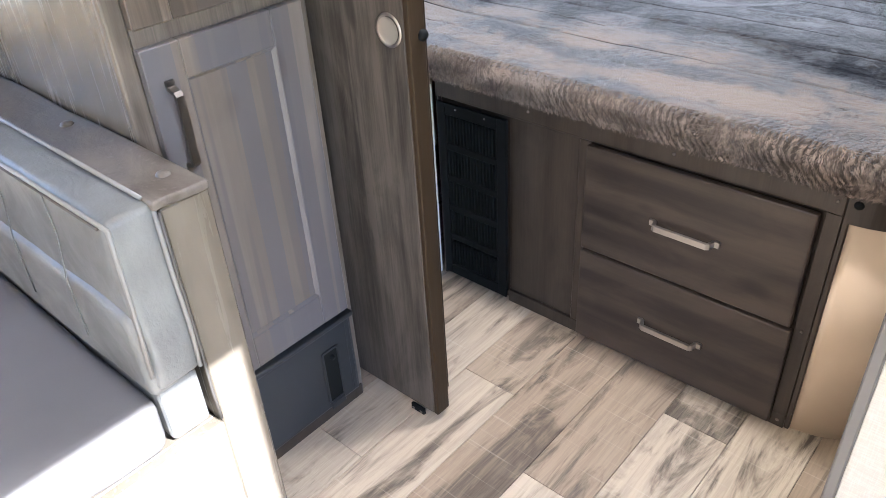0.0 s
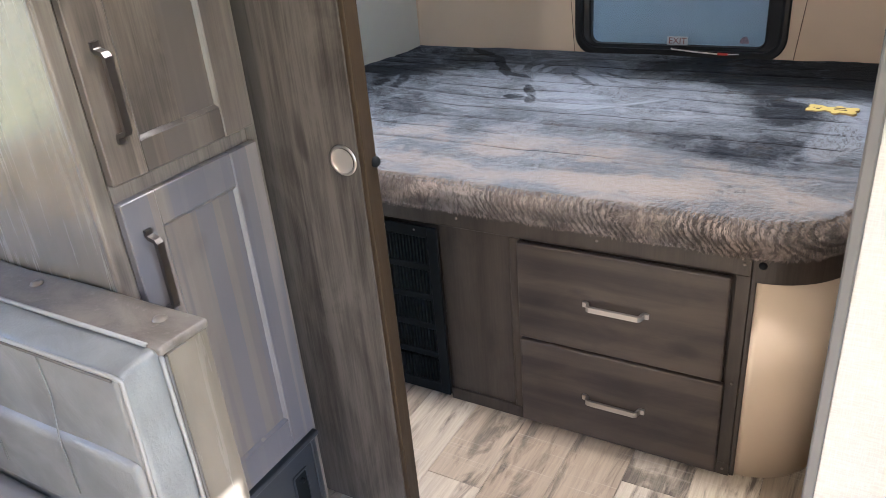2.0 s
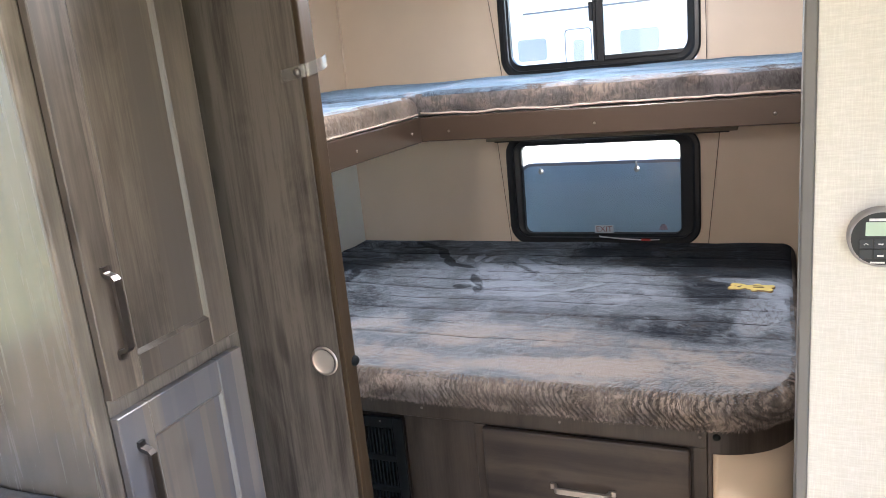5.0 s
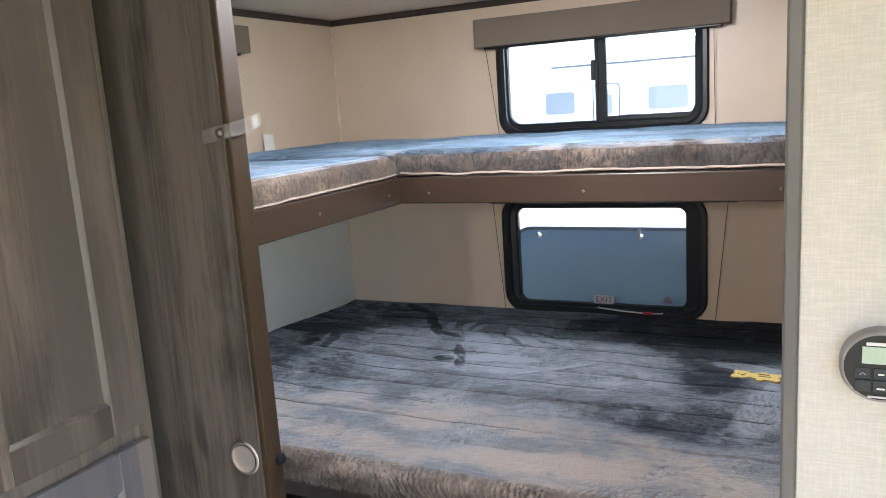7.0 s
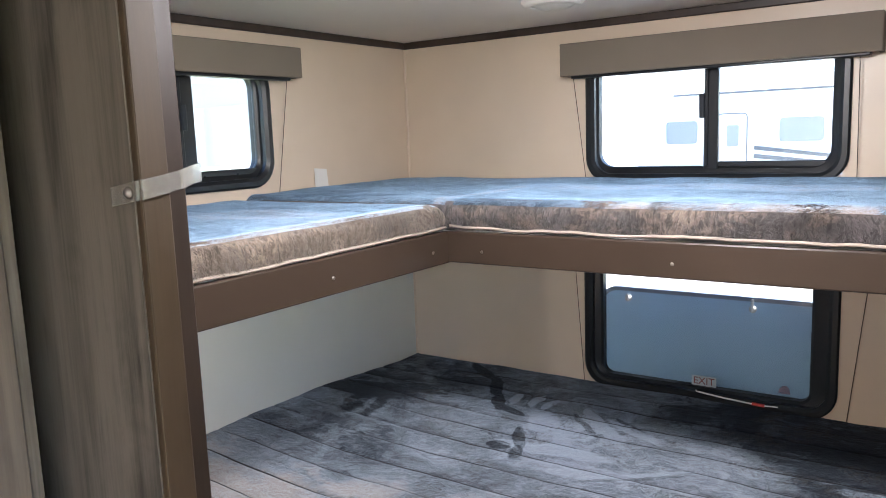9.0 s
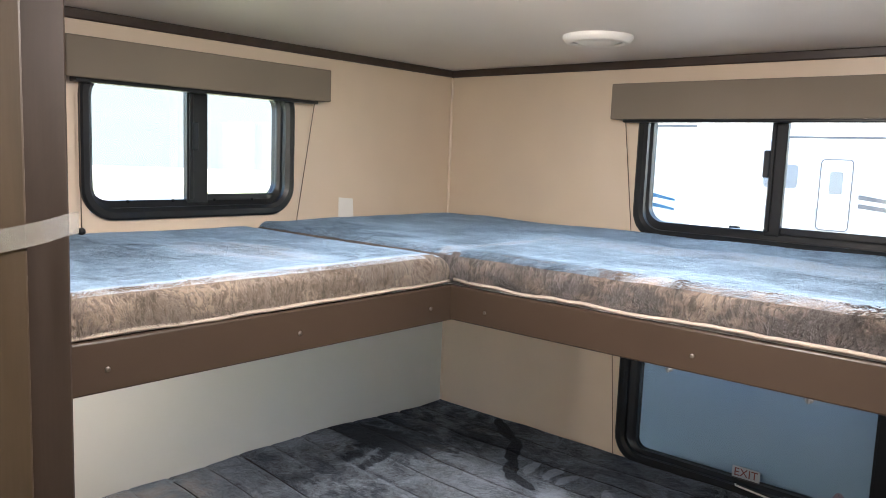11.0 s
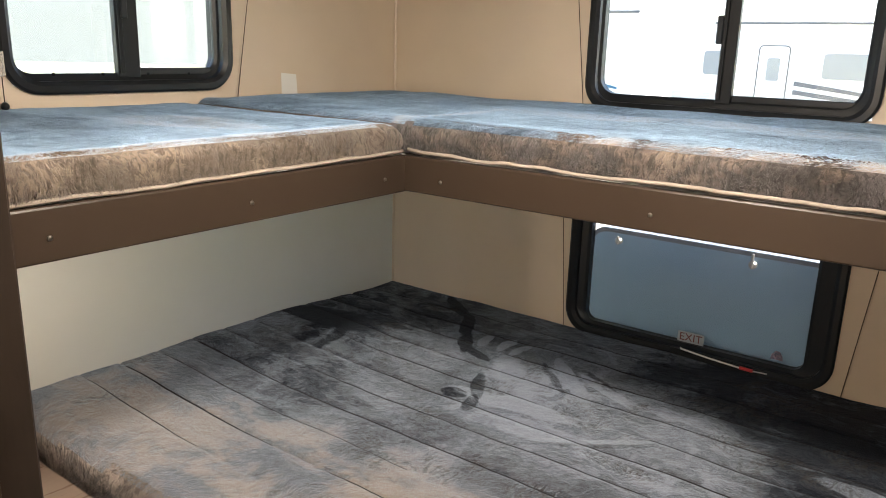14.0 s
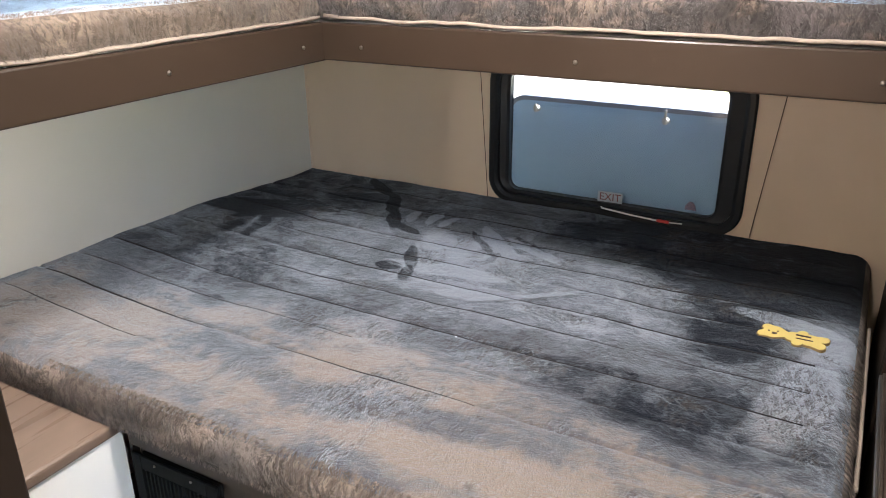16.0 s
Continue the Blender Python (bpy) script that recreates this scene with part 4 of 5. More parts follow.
for k in range(96):
    j = (k + 1) % 96
    bm.faces.new((outer[k], outer[j], hub))
    bm.faces.new((outer[k], outer[j], under[j], under[k]))
part("stitched_border", bm, painted("brown_border", (0.20, 0.14, 0.06), 0.8, 500, 0.2, 0.1), label, "brown stitched border")
for bx, by, bw, bh in ((1.785, -0.582, 0.030, 0.006), (1.788, -0.598, 0.034, 0.004), (1.728, -0.596, 0.010, 0.008), (1.716, -0.588, 0.004, 0.004), (1.734, -0.584, 0.004, 0.004)):
    part("printed_bar", box(bx - bw / 2, bx + bw / 2, by - bh / 2, by + bh / 2, 0.7487, 0.7496), INK, label)

# ---- upper bunk frame ----
bunk = thing("upper_bunk_frame", (0.8, -0.85, 1.31), "brown vinyl-wrapped L-shaped upper bunk frame", "bunk bed")
part("side_rail", box(0.744, 0.762, -1.793, -0.846, 1.302, 1.384, 0.004, 2), RAIL, bunk)
part("rear_rail", box(0.745, 1.944, -0.864, -0.846, 1.304, 1.384, 0.004, 2), RAIL, bunk)
part("platform", box(0.002, 0.744, -1.793, -0.846, 1.335, 1.384), CEIL, bunk, "pale bunk board")
part("platform", box(0.002, 1.944, -0.846, -0.002, 1.335, 1.384), CEIL, bunk, "pale bunk board")


def screw(x, y, z, axis, parent, r=0.0045):
    part("screw", lathe([(0, 0.0022), (r * 0.5, 0.0025), (r * 0.9, 0.0015), (r, 0.0)], (x, y, z), axis, 10), SCREW, parent, "", True)


for sy in (-1.657, -1.294, -0.931):
    screw(0.762, sy, 1.338, (1, 0, 0), bunk)
for sx in (0.862, 1.336, 1.832):
    screw(sx, -0.864, 1.336, (0, -1, 0), bunk)

# ---- lower bed base ----
base = thing("bed_base", (1.2, -1.4, 0.0), "dark wood bed base with vent, drawers and curved end", "bed base")
part("platform", box(0.004, 1.70, -1.39, -0.004, 0.63, 0.655), BASEW, base)
part("top_rail", box(0.622, 1.692, -1.408, -1.390, 0.598, 0.655, 0.002), BASEW, base)
part("bottom_rail", box(0.872, 1.692, -1.408, -1.390, 0.0, 0.040, 0.001), BASEW, base)
part("stile", box(1.660, 1.692, -1.4075, -1.390, 0.040, 0.598, 0.001), BASEW, base)
part("stile", box(1.088, 1.122, -1.4075, -1.390, 0.040, 0.598, 0.002), BASEW, base)
part("stile", box(0.622, 0.630, -1.4075, -1.390, 0.0, 0.598, 0.001), BASEW, base)
part("backing_board", box(0.630, 1.660, -1.390, -1.380, 0.0, 0.63), BASEW, base)
part("recessed_panel", box(0.872, 1.088, -1.400, -1.390, 0.040, 0.598, 0.001), BASEW, base, "recessed dark wood panel")
part("corner_post", box(1.692, 1.704, -1.404, -1.37, 0.0, 0.655, 0.002), BASEW, base, "dark corner strip")
for sx, sz in ((0.935, 0.628), (1.33, 0.628), (1.676, 0.628), (1.676, 0.295), (1.676, 0.02)):
    screw(sx, -1.408, sz, (0, -1, 0), base, 0.004)


def curved(r, z0, z1, thick, cx=1.70, cy=-1.205):
    bm = bmesh.new()
    prof = [(cx, cy - r)] + [(cx + r * math.sin(radians(a)), cy - r * math.cos(radians(a))) for a in range(6, 91, 6)] + [(cx + r, -0.006)]
    ins = [(cx, cy - r + thick)] + [(cx + (r - thick) * math.sin(radians(a)), cy - (r - thick) * math.cos(radians(a))) for a in range(6, 91, 6)] + [(cx + r - thick, -0.006)]
    loops = [[bm.verts.new((x, y, z)) for x, y in p] for p, z in ((prof, z0), (prof, z1), (ins, z1), (ins, z0))]
    for a, b in zip(loops, loops[1:] + loops[:1]):
        for i in range(len(prof) - 1):
            bm.faces.new((a[i], a[i + 1], b[i + 1], b[i]))
    for e in (0, -1):
        bm.faces.new([l[e] for l in loops])
    return bm


part("curved_panel", curved(0.188, 0.0, 0.600, 0.008), CREAM, base, "cream curved end sheet", True)
part("curved_band", curved(0.203, 0.586, 0.656, 0.014), BASEW, base, "dark brown curved band", False)
part("bolt_cap", lathe([(0, 0.005), (0.006, 0.0045), (0.009, 0.002), (0.0095, 0)], (1.714, -1.4075, 0.631), (0.07, -1, 0), 14), VENTB, base, "", True)


def bar_handle(name, a, b, out, parent, mat=NICKEL):
    """A flat square bar pull with a flared foot at each end."""
    a, b, out = Vector(a), Vector(b), Vector(out)
    d = (b - a).normalized()
    side = d.cross(out).normalized()
    bm = bmesh.new()

    def strip(path, w, t):
        rings = []
        for i, p in enumerate(path):
            nxt, prv = path[min(i + 1, len(path) - 1)], path[max(i - 1, 0)]
            tng = (nxt - prv).normalized()
            nrm = tng.cross(side).normalized()
            rings.append([bm.verts.new(p + side * w * su + nrm * t * sn) for su, sn in ((-1, -1), (1, -1), (1, 1), (-1, 1))])
        for r0, r1 in zip(rings, rings[1:]):
            for k in range(4):
                bm.faces.new((r0[k], r0[(k + 1) % 4], r1[(k + 1) % 4], r1[k]))
        bm.faces.new(rings[0])
        bm.faces.new(rings[-1][::-1])

    h = 0.024
    path = [a + out * 0.003 - d * 0.010, a + out * 0.003, a + out * 0.006 + d * 0.004, a + out * (h - 0.003) + d * 0.008, a + out * h + d * 0.012,
            b + out * h - d * 0.012, b + out * (h - 0.003) - d * 0.008, b + out * 0.006 - d * 0.004, b + out * 0.003, b + out * 0.003 + d * 0.010]
    strip(path, 0.0072, 0.0038)
    hd = part(name, bm, mat, parent, "brushed nickel bar handle")
    return hd


for z0, z1, x1, zh in ((0.304, 0.596, 1.654, 0.452), (0.014, 0.297, 1.660, 0.155)):
    dr = part("drawer_front", box(1.117, x1, -1.426, -1.4085, z0, z1, 0.005, 2), DRAW, base, "dark stained drawer front")
    bar_handle("handle", (1.312, -1.426, zh), (1.462, -1.426, zh), (0, -1, 0), dr)

# return-air vent
vent = thing("air_vent", (0.745, -1.41, 0.015), "black louvred air return grille in the bed base", "vent")
VX0, VX1, VZ0, VZ1 = 0.633, 0.869, 0.014, 0.588
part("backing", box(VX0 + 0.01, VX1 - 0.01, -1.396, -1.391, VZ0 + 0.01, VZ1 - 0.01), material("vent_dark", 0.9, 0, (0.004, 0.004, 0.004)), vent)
rows_z = [0.054 + i * 0.1005 for i in range(6)]
for nm, a in (("frame_bar", (VX0, VX0 + 0.027, VZ0, VZ1)), ("frame_bar", (VX1 - 0.030, VX1, VZ0, VZ1)), ("frame_bar", (VX0 + 0.027, VX1 - 0.03, VZ1 - 0.034, VZ1)), ("frame_bar", (VX0 + 0.027, VX1 - 0.03, VZ0, VZ0 + 0.036))):
    part(nm, box(a[0], a[1], -1.416, -1.4085, a[2], a[3], 0.0015), VENTB, vent)
for z in rows_z[1:5]:
    part("cross_bar", box(VX0 + 0.027, VX1 - 0.030, -1.4145, -1.403, z - 0.010, z + 0.010, 0.0015), VENTB, vent)
slat_mesh = None
for i in range(5):
    for j in range(16):
        sx = VX0 + 0.032 + j * 0.0112
        z0 = rows_z[i] + (0.010 if i else -0.004)
        if slat_mesh is None:
            first = part("slat", box(-0.0022, 0.0022, -1.412, -1.400, 0.0, 0.082), VENTB, None)
            slat_mesh = first.data
            sl = first
        else:
            sl = new("slat", slat_mesh)
        sl.parent = vent
        sl.matrix_parent_inverse = WORLD_OF[vent].inverted()
        sl.location = (sx, 0, z0)
for sx in (0.70, 0.80):
    screw(sx, -1.416, VZ1 - 0.012, (0, -1, 0), vent, 0.003)

# shelf cabinet between the partition and the bed
shelf = thing("side_shelf", (0.3, -1.6, 0.0), "low white shelf unit with brown wood top beside the bed", "shelf")
part("top", box(0.004, 0.622, -1.792, -1.412, 0.632, 0.660, 0.008, 3), SHELF, shelf, "brown wood-grain top")
part("side_panel", box(0.598, 0.614, -1.792, -1.412, 0.0, 0.632, 0.001), WHITE, shelf, "white side panel")

# ---- sliding door and its fittings ----
door = thing("sliding_door", (0.6, -1.88, 0.02), "dark wood-grain sliding door pushed open", "door")
part("slab", box(0.06, 1.016, -1.905, -1.864, 0.022, 1.962, 0.0015), DOORW, door)
part("edge_band", box(1.0165, 1.030, -1.9055, -1.8635, 0.022, 1.962, 0.003, 2), GOLD, door, "tan wood edge band")
cup = part("cup_pull", lathe([(0.022, -0.006), (0.0255, 0.0005), (0.028, 0.003), (0.0315, 0.002), (0.032, 0)], (0.979, -1.9055, 0.982), (0, -1, 0), 32), NICKEL, door, "satin nickel cup pull", True)
part("dish", lathe([(0, 0.0004), (0.014, 0.0006), (0.021, 0.0014), (0.0255, 0.003)], (0.979, -1.9052, 0.982), (0, -1, 0), 32), material("satin_dish", 0.35, 0.85, (0.62, 0.59, 0.54)), cup, "", True)
part("bumper", lathe([(0, 0.010), (0.007, 0.009), (0.011, 0.005), (0.0115, 0)], (1.030, -1.872, 0.973), (1, 0, 0), 16), VENTB, door, "black rubber bumper", True)
guide = part("floor_guide", box(0.945, 0.990, -1.916, -1.906, 0.004, 0.024, 0.003), VENTB, door, "small black floor guide")
part("guide_screw", lathe([(0, 0.003), (0.005, 0.0)], (0.955, -1.916, 0.012), (0, -1, 0), 8), SCREW, guide)
part("guide_screw", lathe([(0, 0.003), (0.005, 0.0)], (0.98, -1.916, 0.012), (0, -1, 0), 8), SCREW, guide)
single("trim_door_track", box(0.06, 0.62, -1.908, -1.868, 0.0, 0.006), WHITEPLASTIC, "pale floor track under sliding door", "trim", "structure")

strap = thing("door_strap", (0.99, -1.91, 1.57), "clear plastic strap screwed across the door edge", "strap")
bm = bmesh.new()
path = [(0.972, -1.9075, 1.563), (1.00, -1.9085, 1.567), (1.025, -1.908, 1.571), (1.0335, -1.900, 1.573), (1.0345, -1.88, 1.576), (1.0335, -1.85, 1.581), (1.026, -1.825, 1.586), (1.017, -1.806, 1.588)]
fr = [(bm.verts.new((x, y, z - 0.012)), bm.verts.new((x, y, z + 0.012))) for x, y, z in path]
bk = [(bm.verts.new((x - 0.0007, y + 0.0010, z - 0.012)), bm.verts.new((x - 0.0007, y + 0.0010, z + 0.012))) for x, y, z in path]
for g in (fr, bk):
    for a, b in zip(g, g[1:]):
        bm.faces.new((a[0], b[0], b[1], a[1]))
for e in (0, 1):
    for i in range(len(path) - 1):
        bm.faces.new((fr[i][e], fr[i + 1][e], bk[i + 1][e], bk[i][e]))
for i in (0, -1):
    bm.faces.new((fr[i][0], fr[i][1], bk[i][1], bk[i][0]))
part("band", bm, STRAP, strap)
part("screw_head", lathe([(0, 0.006), (0.004, 0.0055), (0.007, 0.002), (0.0075, 0)], (1.012, -1.9095, 1.569), (0, -1, 0), 14), DARKNICKEL, strap, "dark screw", True)

# ---- pantry ----
pantry = thing("pantry_cabinet", (0.4, -2.14, 0.0), "tall grey-brown stained pantry with two shaker doors", "cabinet")
part("body", box(0.002, 0.788, -2.322, -1.950, 0.0, CEILZ - 0.002), CAB, pantry)
part("side_panel", box(0.002, 0.786, -2.334, -2.3225, 0.0, CEILZ - 0.002, 0.001), SIDE, pantry, "glossy wood-grain side panel")
part("corner_post", box(0.7865, 0.803, -2.338, -2.300, 0.0, CEILZ - 0.002, 0.006, 3), CAB, pantry)
part("frame_stile", box(0.7885, 0.802, -1.974, -1.946, 0.0, CEILZ - 0.002, 0.001), CAB, pantry)
part("frame_rail", box(0.7885, 0.801, -2.300, -1.974, 1.020, 1.075, 0.001), CAB, pantry)
part("frame_rail", box(0.7885, 0.801, -2.300, -1.974, 0.280, 0.315, 0.001), CAB, pantry)
part("frame_rail", box(0.7885, 0.801, -2.300, -1.974, 1.90, CEILZ - 0.002, 0.001), CAB, pantry)


def shaker(y0, y1, z0, z1, x0, frame_w, zin0, zin1, mat_panel, hz0, hz1):
    d = part("door", box(x0, x0 + 0.010, y0 + 0.01, y1 - 0.01, z0 + 0.01, z1 - 0.01), mat_panel, pantry, "recessed mottled door panel")
    x1, x2 = x0, x0 + 0.018
    part("stile", box(x1, x2, y0, y0 + frame_w, z0, z1, 0.002), mat_panel, d)
    part("stile", box(x1, x2, y1 - frame_w, y1, z0, z1, 0.002), mat_panel, d)
    part("rail", box(x1, x2 - 0.0006, y0 + frame_w, y1 - frame_w, z0, zin0, 0.002), mat_panel, d)
    part("rail", box(x1, x2 - 0.0006, y0 + frame_w, y1 - frame_w, zin1, z1, 0.002), mat_panel, d)
    a, b = rounded(y0 + frame_w - 0.001, y1 - frame_w + 0.001, zin0 - 0.001, zin1 + 0.001, 0.001, 1), rounded(y0 + frame_w + 0.006, y1 - frame_w - 0.006, zin0 + 0.006, zin1 - 0.006, 0.001, 1)
    part("bead", ring_frame("x", [(a, x0 + 0.0095), (a, x2 - 0.002), (b, x0 + 0.0108), (b, x0 + 0.0095)]), mat_panel, d)
    yh = y0 + 0.036
    bar_handle("handle", (x2, yh, hz0), (x2, yh, hz1), (1, 0, 0), d, DARKNICKEL)
    return d


shaker(-2.303, -1.970, 0.303, 1.030, 0.8025, 0.073, 0.385, 0.962, CABBLUE, 0.815, 0.962)
shaker(-2.303, -1.970, 1.062, 1.930, 0.8025, 0.073, 1.120, 1.865, CABWARM, 1.137, 1.280)

plate = thing("access_cover", (0.81, -2.12, 0.0), "charcoal plastic access cover at the pantry foot", "cover")
part("panel", box(0.789, 0.812, -2.318, -1.962, 0.035, 0.284, 0.006, 2), PLATE, plate)
part("lip", box(0.789, 0.824, -2.318, -1.960, 0.277, 0.291, 0.004, 2), PLATE, plate)
part("side_rib", box(0.812, 0.817, -1.985, -1.972, 0.05, 0.275, 0.002), PLATE, plate)
part("plinth", box(0.789, 0.806, -2.318, -1.952, 0.0, 0.034, 0.001), BASEW, plate, "brown plinth strip")
part("slot_recess", box(0.8105, 0.8127, -2.060, -2.018, 0.058, 0.212, 0.0008), VENTB, plate, "black latch slot")
part("slot_rim", ring_frame("x", [(rounded(-2.066, -2.012, 0.052, 0.218, 0.006, 3), 0.8125), (rounded(-2.066, -2.012, 0.052, 0.218, 0.006, 3), 0.8155), (rounded(-2.060, -2.018, 0.058, 0.212, 0.004, 3), 0.8155), (rounded(-2.060, -2.018, 0.058, 0.212, 0.004, 3), 0.8125)]), PLATE, plate)
part("knob", lathe([(0, 0.008), (0.006, 0.007), (0.007, 0)], (0.8128, -2.036, 0.190), (1, 0, 0), 12), VENTB, plate, "", True)
part("tab", box(0.8125, 0.819, -2.062, -2.016, 0.034, 0.056, 0.003), PLATE, plate, "grey latch tab")

# ---- dinette bench ----
bench = thing("dinette_bench", (0.5, -2.7, 0.0), "grey leatherette dinette bench with buttoned backrest", "bench")
part("back_panel", box(0.004, 1.008, -2.428, -2.344, 0.0, 0.868, 0.003), SIDE, bench, "wood-grain back panel")
part("end_board", box(0.985, 1.012, -3.20, -2.4285, 0.0, 0.430, 0.003), SIDE, bench, "wood-grain bench end")
part("seat_box", box(0.004, 0.984, -3.19, -2.4285, 0.0, 0.428, 0.002), SIDE, bench)
part("drawer_seam", box(1.0115, 1.013, -3.1, -2.50, 0.085, 0.089), BLACK, bench)


def cushion(x0, x1, y0, y1, z0, z1, r, seg=4, puff=0.0):
    bm = bmesh.new()
    m = Matrix.Translation(((x0 + x1) / 2, (y0 + y1) / 2, (z0 + z1) / 2)) @ Matrix.Diagonal((x1 - x0, y1 - y0, z1 - z0, 1))
    bmesh.ops.create_cube(bm, size=1, matrix=m)
    bmesh.ops.bevel(bm, geom=bm.edges[:], offset=r, segments=seg, profile=0.5, affect="EDGES")
    bmesh.ops.subdivide_edges(bm, edges=[e for e in bm.edges if e.calc_length() > 0.05], cuts=8, use_grid_fill=True)
    for v in bm.verts:
        v.co += 0.004 * noise.noise_vector((v.co.x * 9, v.co.y * 9, v.co.z * 9)) + 0.002 * noise.noise_vector((v.co.x * 25, v.co.y * 25, v.co.z * 25))
    return bm


part("backrest", cushion(0.02, 1.006, -2.515, -2.430, 0.560, 0.882, 0.014, 3), LEATHER, bench, "", True)
part("backrest_lower_roll", cushion(0.02, 1.000, -2.527, -2.450, 0.548, 0.722, 0.018, 3), LEATHER, bench, "", True)
part("backrest_skirt", box(0.02, 0.996, -2.515, -2.440, 0.44, 0.56, 0.01, 2), LEATHER, bench)
part("top_strip", cushion(0.01, 1.014, -2.440, -2.342, 0.868, 0.886, 0.006, 2), DIMLEATHER, bench, "leatherette strip over the back panel", True)
for bxx in (0.946, 0.635, 0.324):
    part("button", lathe([(0, 0.006), (0.006, 0.0055), (0.0105, 0.003), (0.0125, 0.0)], (bxx, -2.378, 0.886), (0, 0, 1), 16), DIMLEATHER, bench, "", True)
WELT = painted("welt_cord", (0.17, 0.17, 0.165), 0.4, 300, 0.1, 0.1)
# dark tubes of this colour draw the shadow line along the pale welt
WELT_SHADE = material("welt_shade", 0.5, 0, (0.045, 0.042, 0.04))
part("welt", tube([(0.02, -2.442, 0.887), (0.5, -2.441, 0.888), (0.985, -2.440, 0.886)], 0.004, 6), WELT, bench, "", True)
part("welt", tube([(0.02, -2.515, 0.880), (0.5, -2.516, 0.881), (0.998, -2.513, 0.880), (1.006, -2.508, 0.872), (1.007, -2.512, 0.74), (1.005, -2.518, 0.60)], 0.0040, 6), WELT, bench, "", True)
part("welt_shadow_cord", tube([(0.02, -2.5185, 0.876), (0.5, -2.5195, 0.877), (0.996, -2.517, 0.876)], 0.0026, 6), WELT_SHADE, bench, "", True)
part("welt_shadow_cord", tube([(1.009, -2.431, 0.866), (1.011, -2.432, 0.76), (1.008, -2.429, 0.66), (1.010, -2.432, 0.50), (1.010, -2.430, 0.44)], 0.0030, 6), WELT_SHADE, bench, "", True)
for sx in (0.82, 0.62, 0.42, 0.22):
    part("quilt_seam", tube([(sx, -2.5165, 0.874), (sx + 0.004, -2.5185, 0.80), (sx, -2.5285, 0.715), (sx, -2.5295, 0.60)], 0.0012, 5), LEATHER, bench, "", True)
part("welt", tube([(1.006, -2.436, 0.872), (1.009, -2.438, 0.76), (1.005, -2.434, 0.66), (1.008, -2.438, 0.57)], 0.0042, 6), WELT, bench, "", True)
seat = thing("seat_cushion", (0.5, -2.85, 0.43), "grey fabric seat cushion on the dinette bench", "cushion")
part("cover", cushion(0.02, 1.000, -3.18, -2.518, 0.431, 0.546, 0.03, 4), SEATC, seat, "", True)

# ---- thermostat ----
th = thing("thermostat", (1.974, -1.945, 1.268), "round black wall thermostat with small green screen", "thermostat")
C = Vector((1.974, -1.945, 1.268))
part("bezel", lathe([(0.0425, 0.0), (0.0425, 0.017), (0.0405, 0.021), (0.038, 0.022)], C, (0, -1, 0), 40), material("grey_bezel", 0.35, 0.3, (0.22, 0.21, 0.21)), th, "grey rim", True)
part("face", lathe([(0, 0.0215), (0.0385, 0.0215), (0.0395, 0.018)], C, (0, -1, 0), 40), BLACK, th)
part("screen", box(C.x - 0.020, C.x + 0.012, C.y - 0.0225, C.y - 0.0218, C.z + 0.004, C.z + 0.024, 0.0003), SCREEN, th, "pale green screen")
for i in range(3):
    for j in range(2):
        bt = part("key", box(C.x - 0.027 + i * 0.0185, C.x - 0.0105 + i * 0.0185, C.y - 0.0232, C.y - 0.0218, C.z - 0.014 - j * 0.0145, C.z - 0.0005 - j * 0.0145, 0.0006), PLATE, th)
GREYINK = material("grey_print", 0.6, 0, (0.5, 0.5, 0.5))
for bx, bz, bw, bh in ((-0.003, 0.0275, 0.026, 0.0035), (-0.004, -0.0345, 0.018, 0.002), (-0.0005, -0.0075, 0.006, 0.0018), (-0.0005, -0.0245, 0.008, 0.002)):
    part("printed_bar", box(C.x + bx - bw / 2, C.x + bx + bw / 2, C.y - 0.0236, C.y - 0.0233 + 0.0012, C.z + bz - bh / 2, C.z + bz + bh / 2), GREYINK, th)
for sx, up in ((-0.0188, 1), (0.0182, -1)):
    part("arrow_mark", tube([(C.x + sx - 0.0028, C.y - 0.0236, C.z - 0.0075 - up * 0.0014), (C.x + sx, C.y - 0.0236, C.z - 0.0075 + up * 0.0014), (C.x + sx + 0.0028, C.y - 0.0236, C.z - 0.0075 - up * 0.0014)], 0.0005, 4), GREYINK, th)

# ---- ceiling lamps ----
LENS = material("frosted_lens", 0.4, 0, (0.72, 0.72, 0.69))
GLOW = material("lit_lens", 0.4, 0, (0.8, 0.78, 0.7))
GLOW.node_tree.nodes["Principled BSDF"].inputs["Emission Color"].default_value = (1.0, 0.86, 0.70, 1)
GLOW.node_tree.nodes["Principled BSDF"].inputs["Emission Strength"].default_value = 3.0


def ceiling_lamp(x, y, lens, label, z=CEILZ, name="ceiling_lamp"):
    lamp = thing(name, (x, y, z), label, "lamp", "ceiling lamps")
    part("rim", lathe([(0.088, 0.0), (0.088, 0.006), (0.080, 0.016), (0.066, 0.019), (0.062, 0.014)], (x, y, z), (0, 0, -1), 36), WHITEPLASTIC, lamp, "", True)
    part("diffuser", lathe([(0.063, 0.012), (0.045, 0.019), (0.02, 0.022), (0, 0.0225)], (x, y, z), (0, 0, -1), 36), lens, lamp, "", True)


ceiling_lamp(0.865, -0.455, LENS, "round white ceiling lamp, switched off")
for lx, ly, watts, glow in LIT_LAMPS:
    ceiling_lamp(lx, ly, GLOW, "round white ceiling lamp, lit warm")
ceiling_lamp(0.40, -1.50, GLOW, "round warm reading lamp under the upper bunk", 1.335, "bunk_lamp")

# ---- outside ----
GZ = -0.75


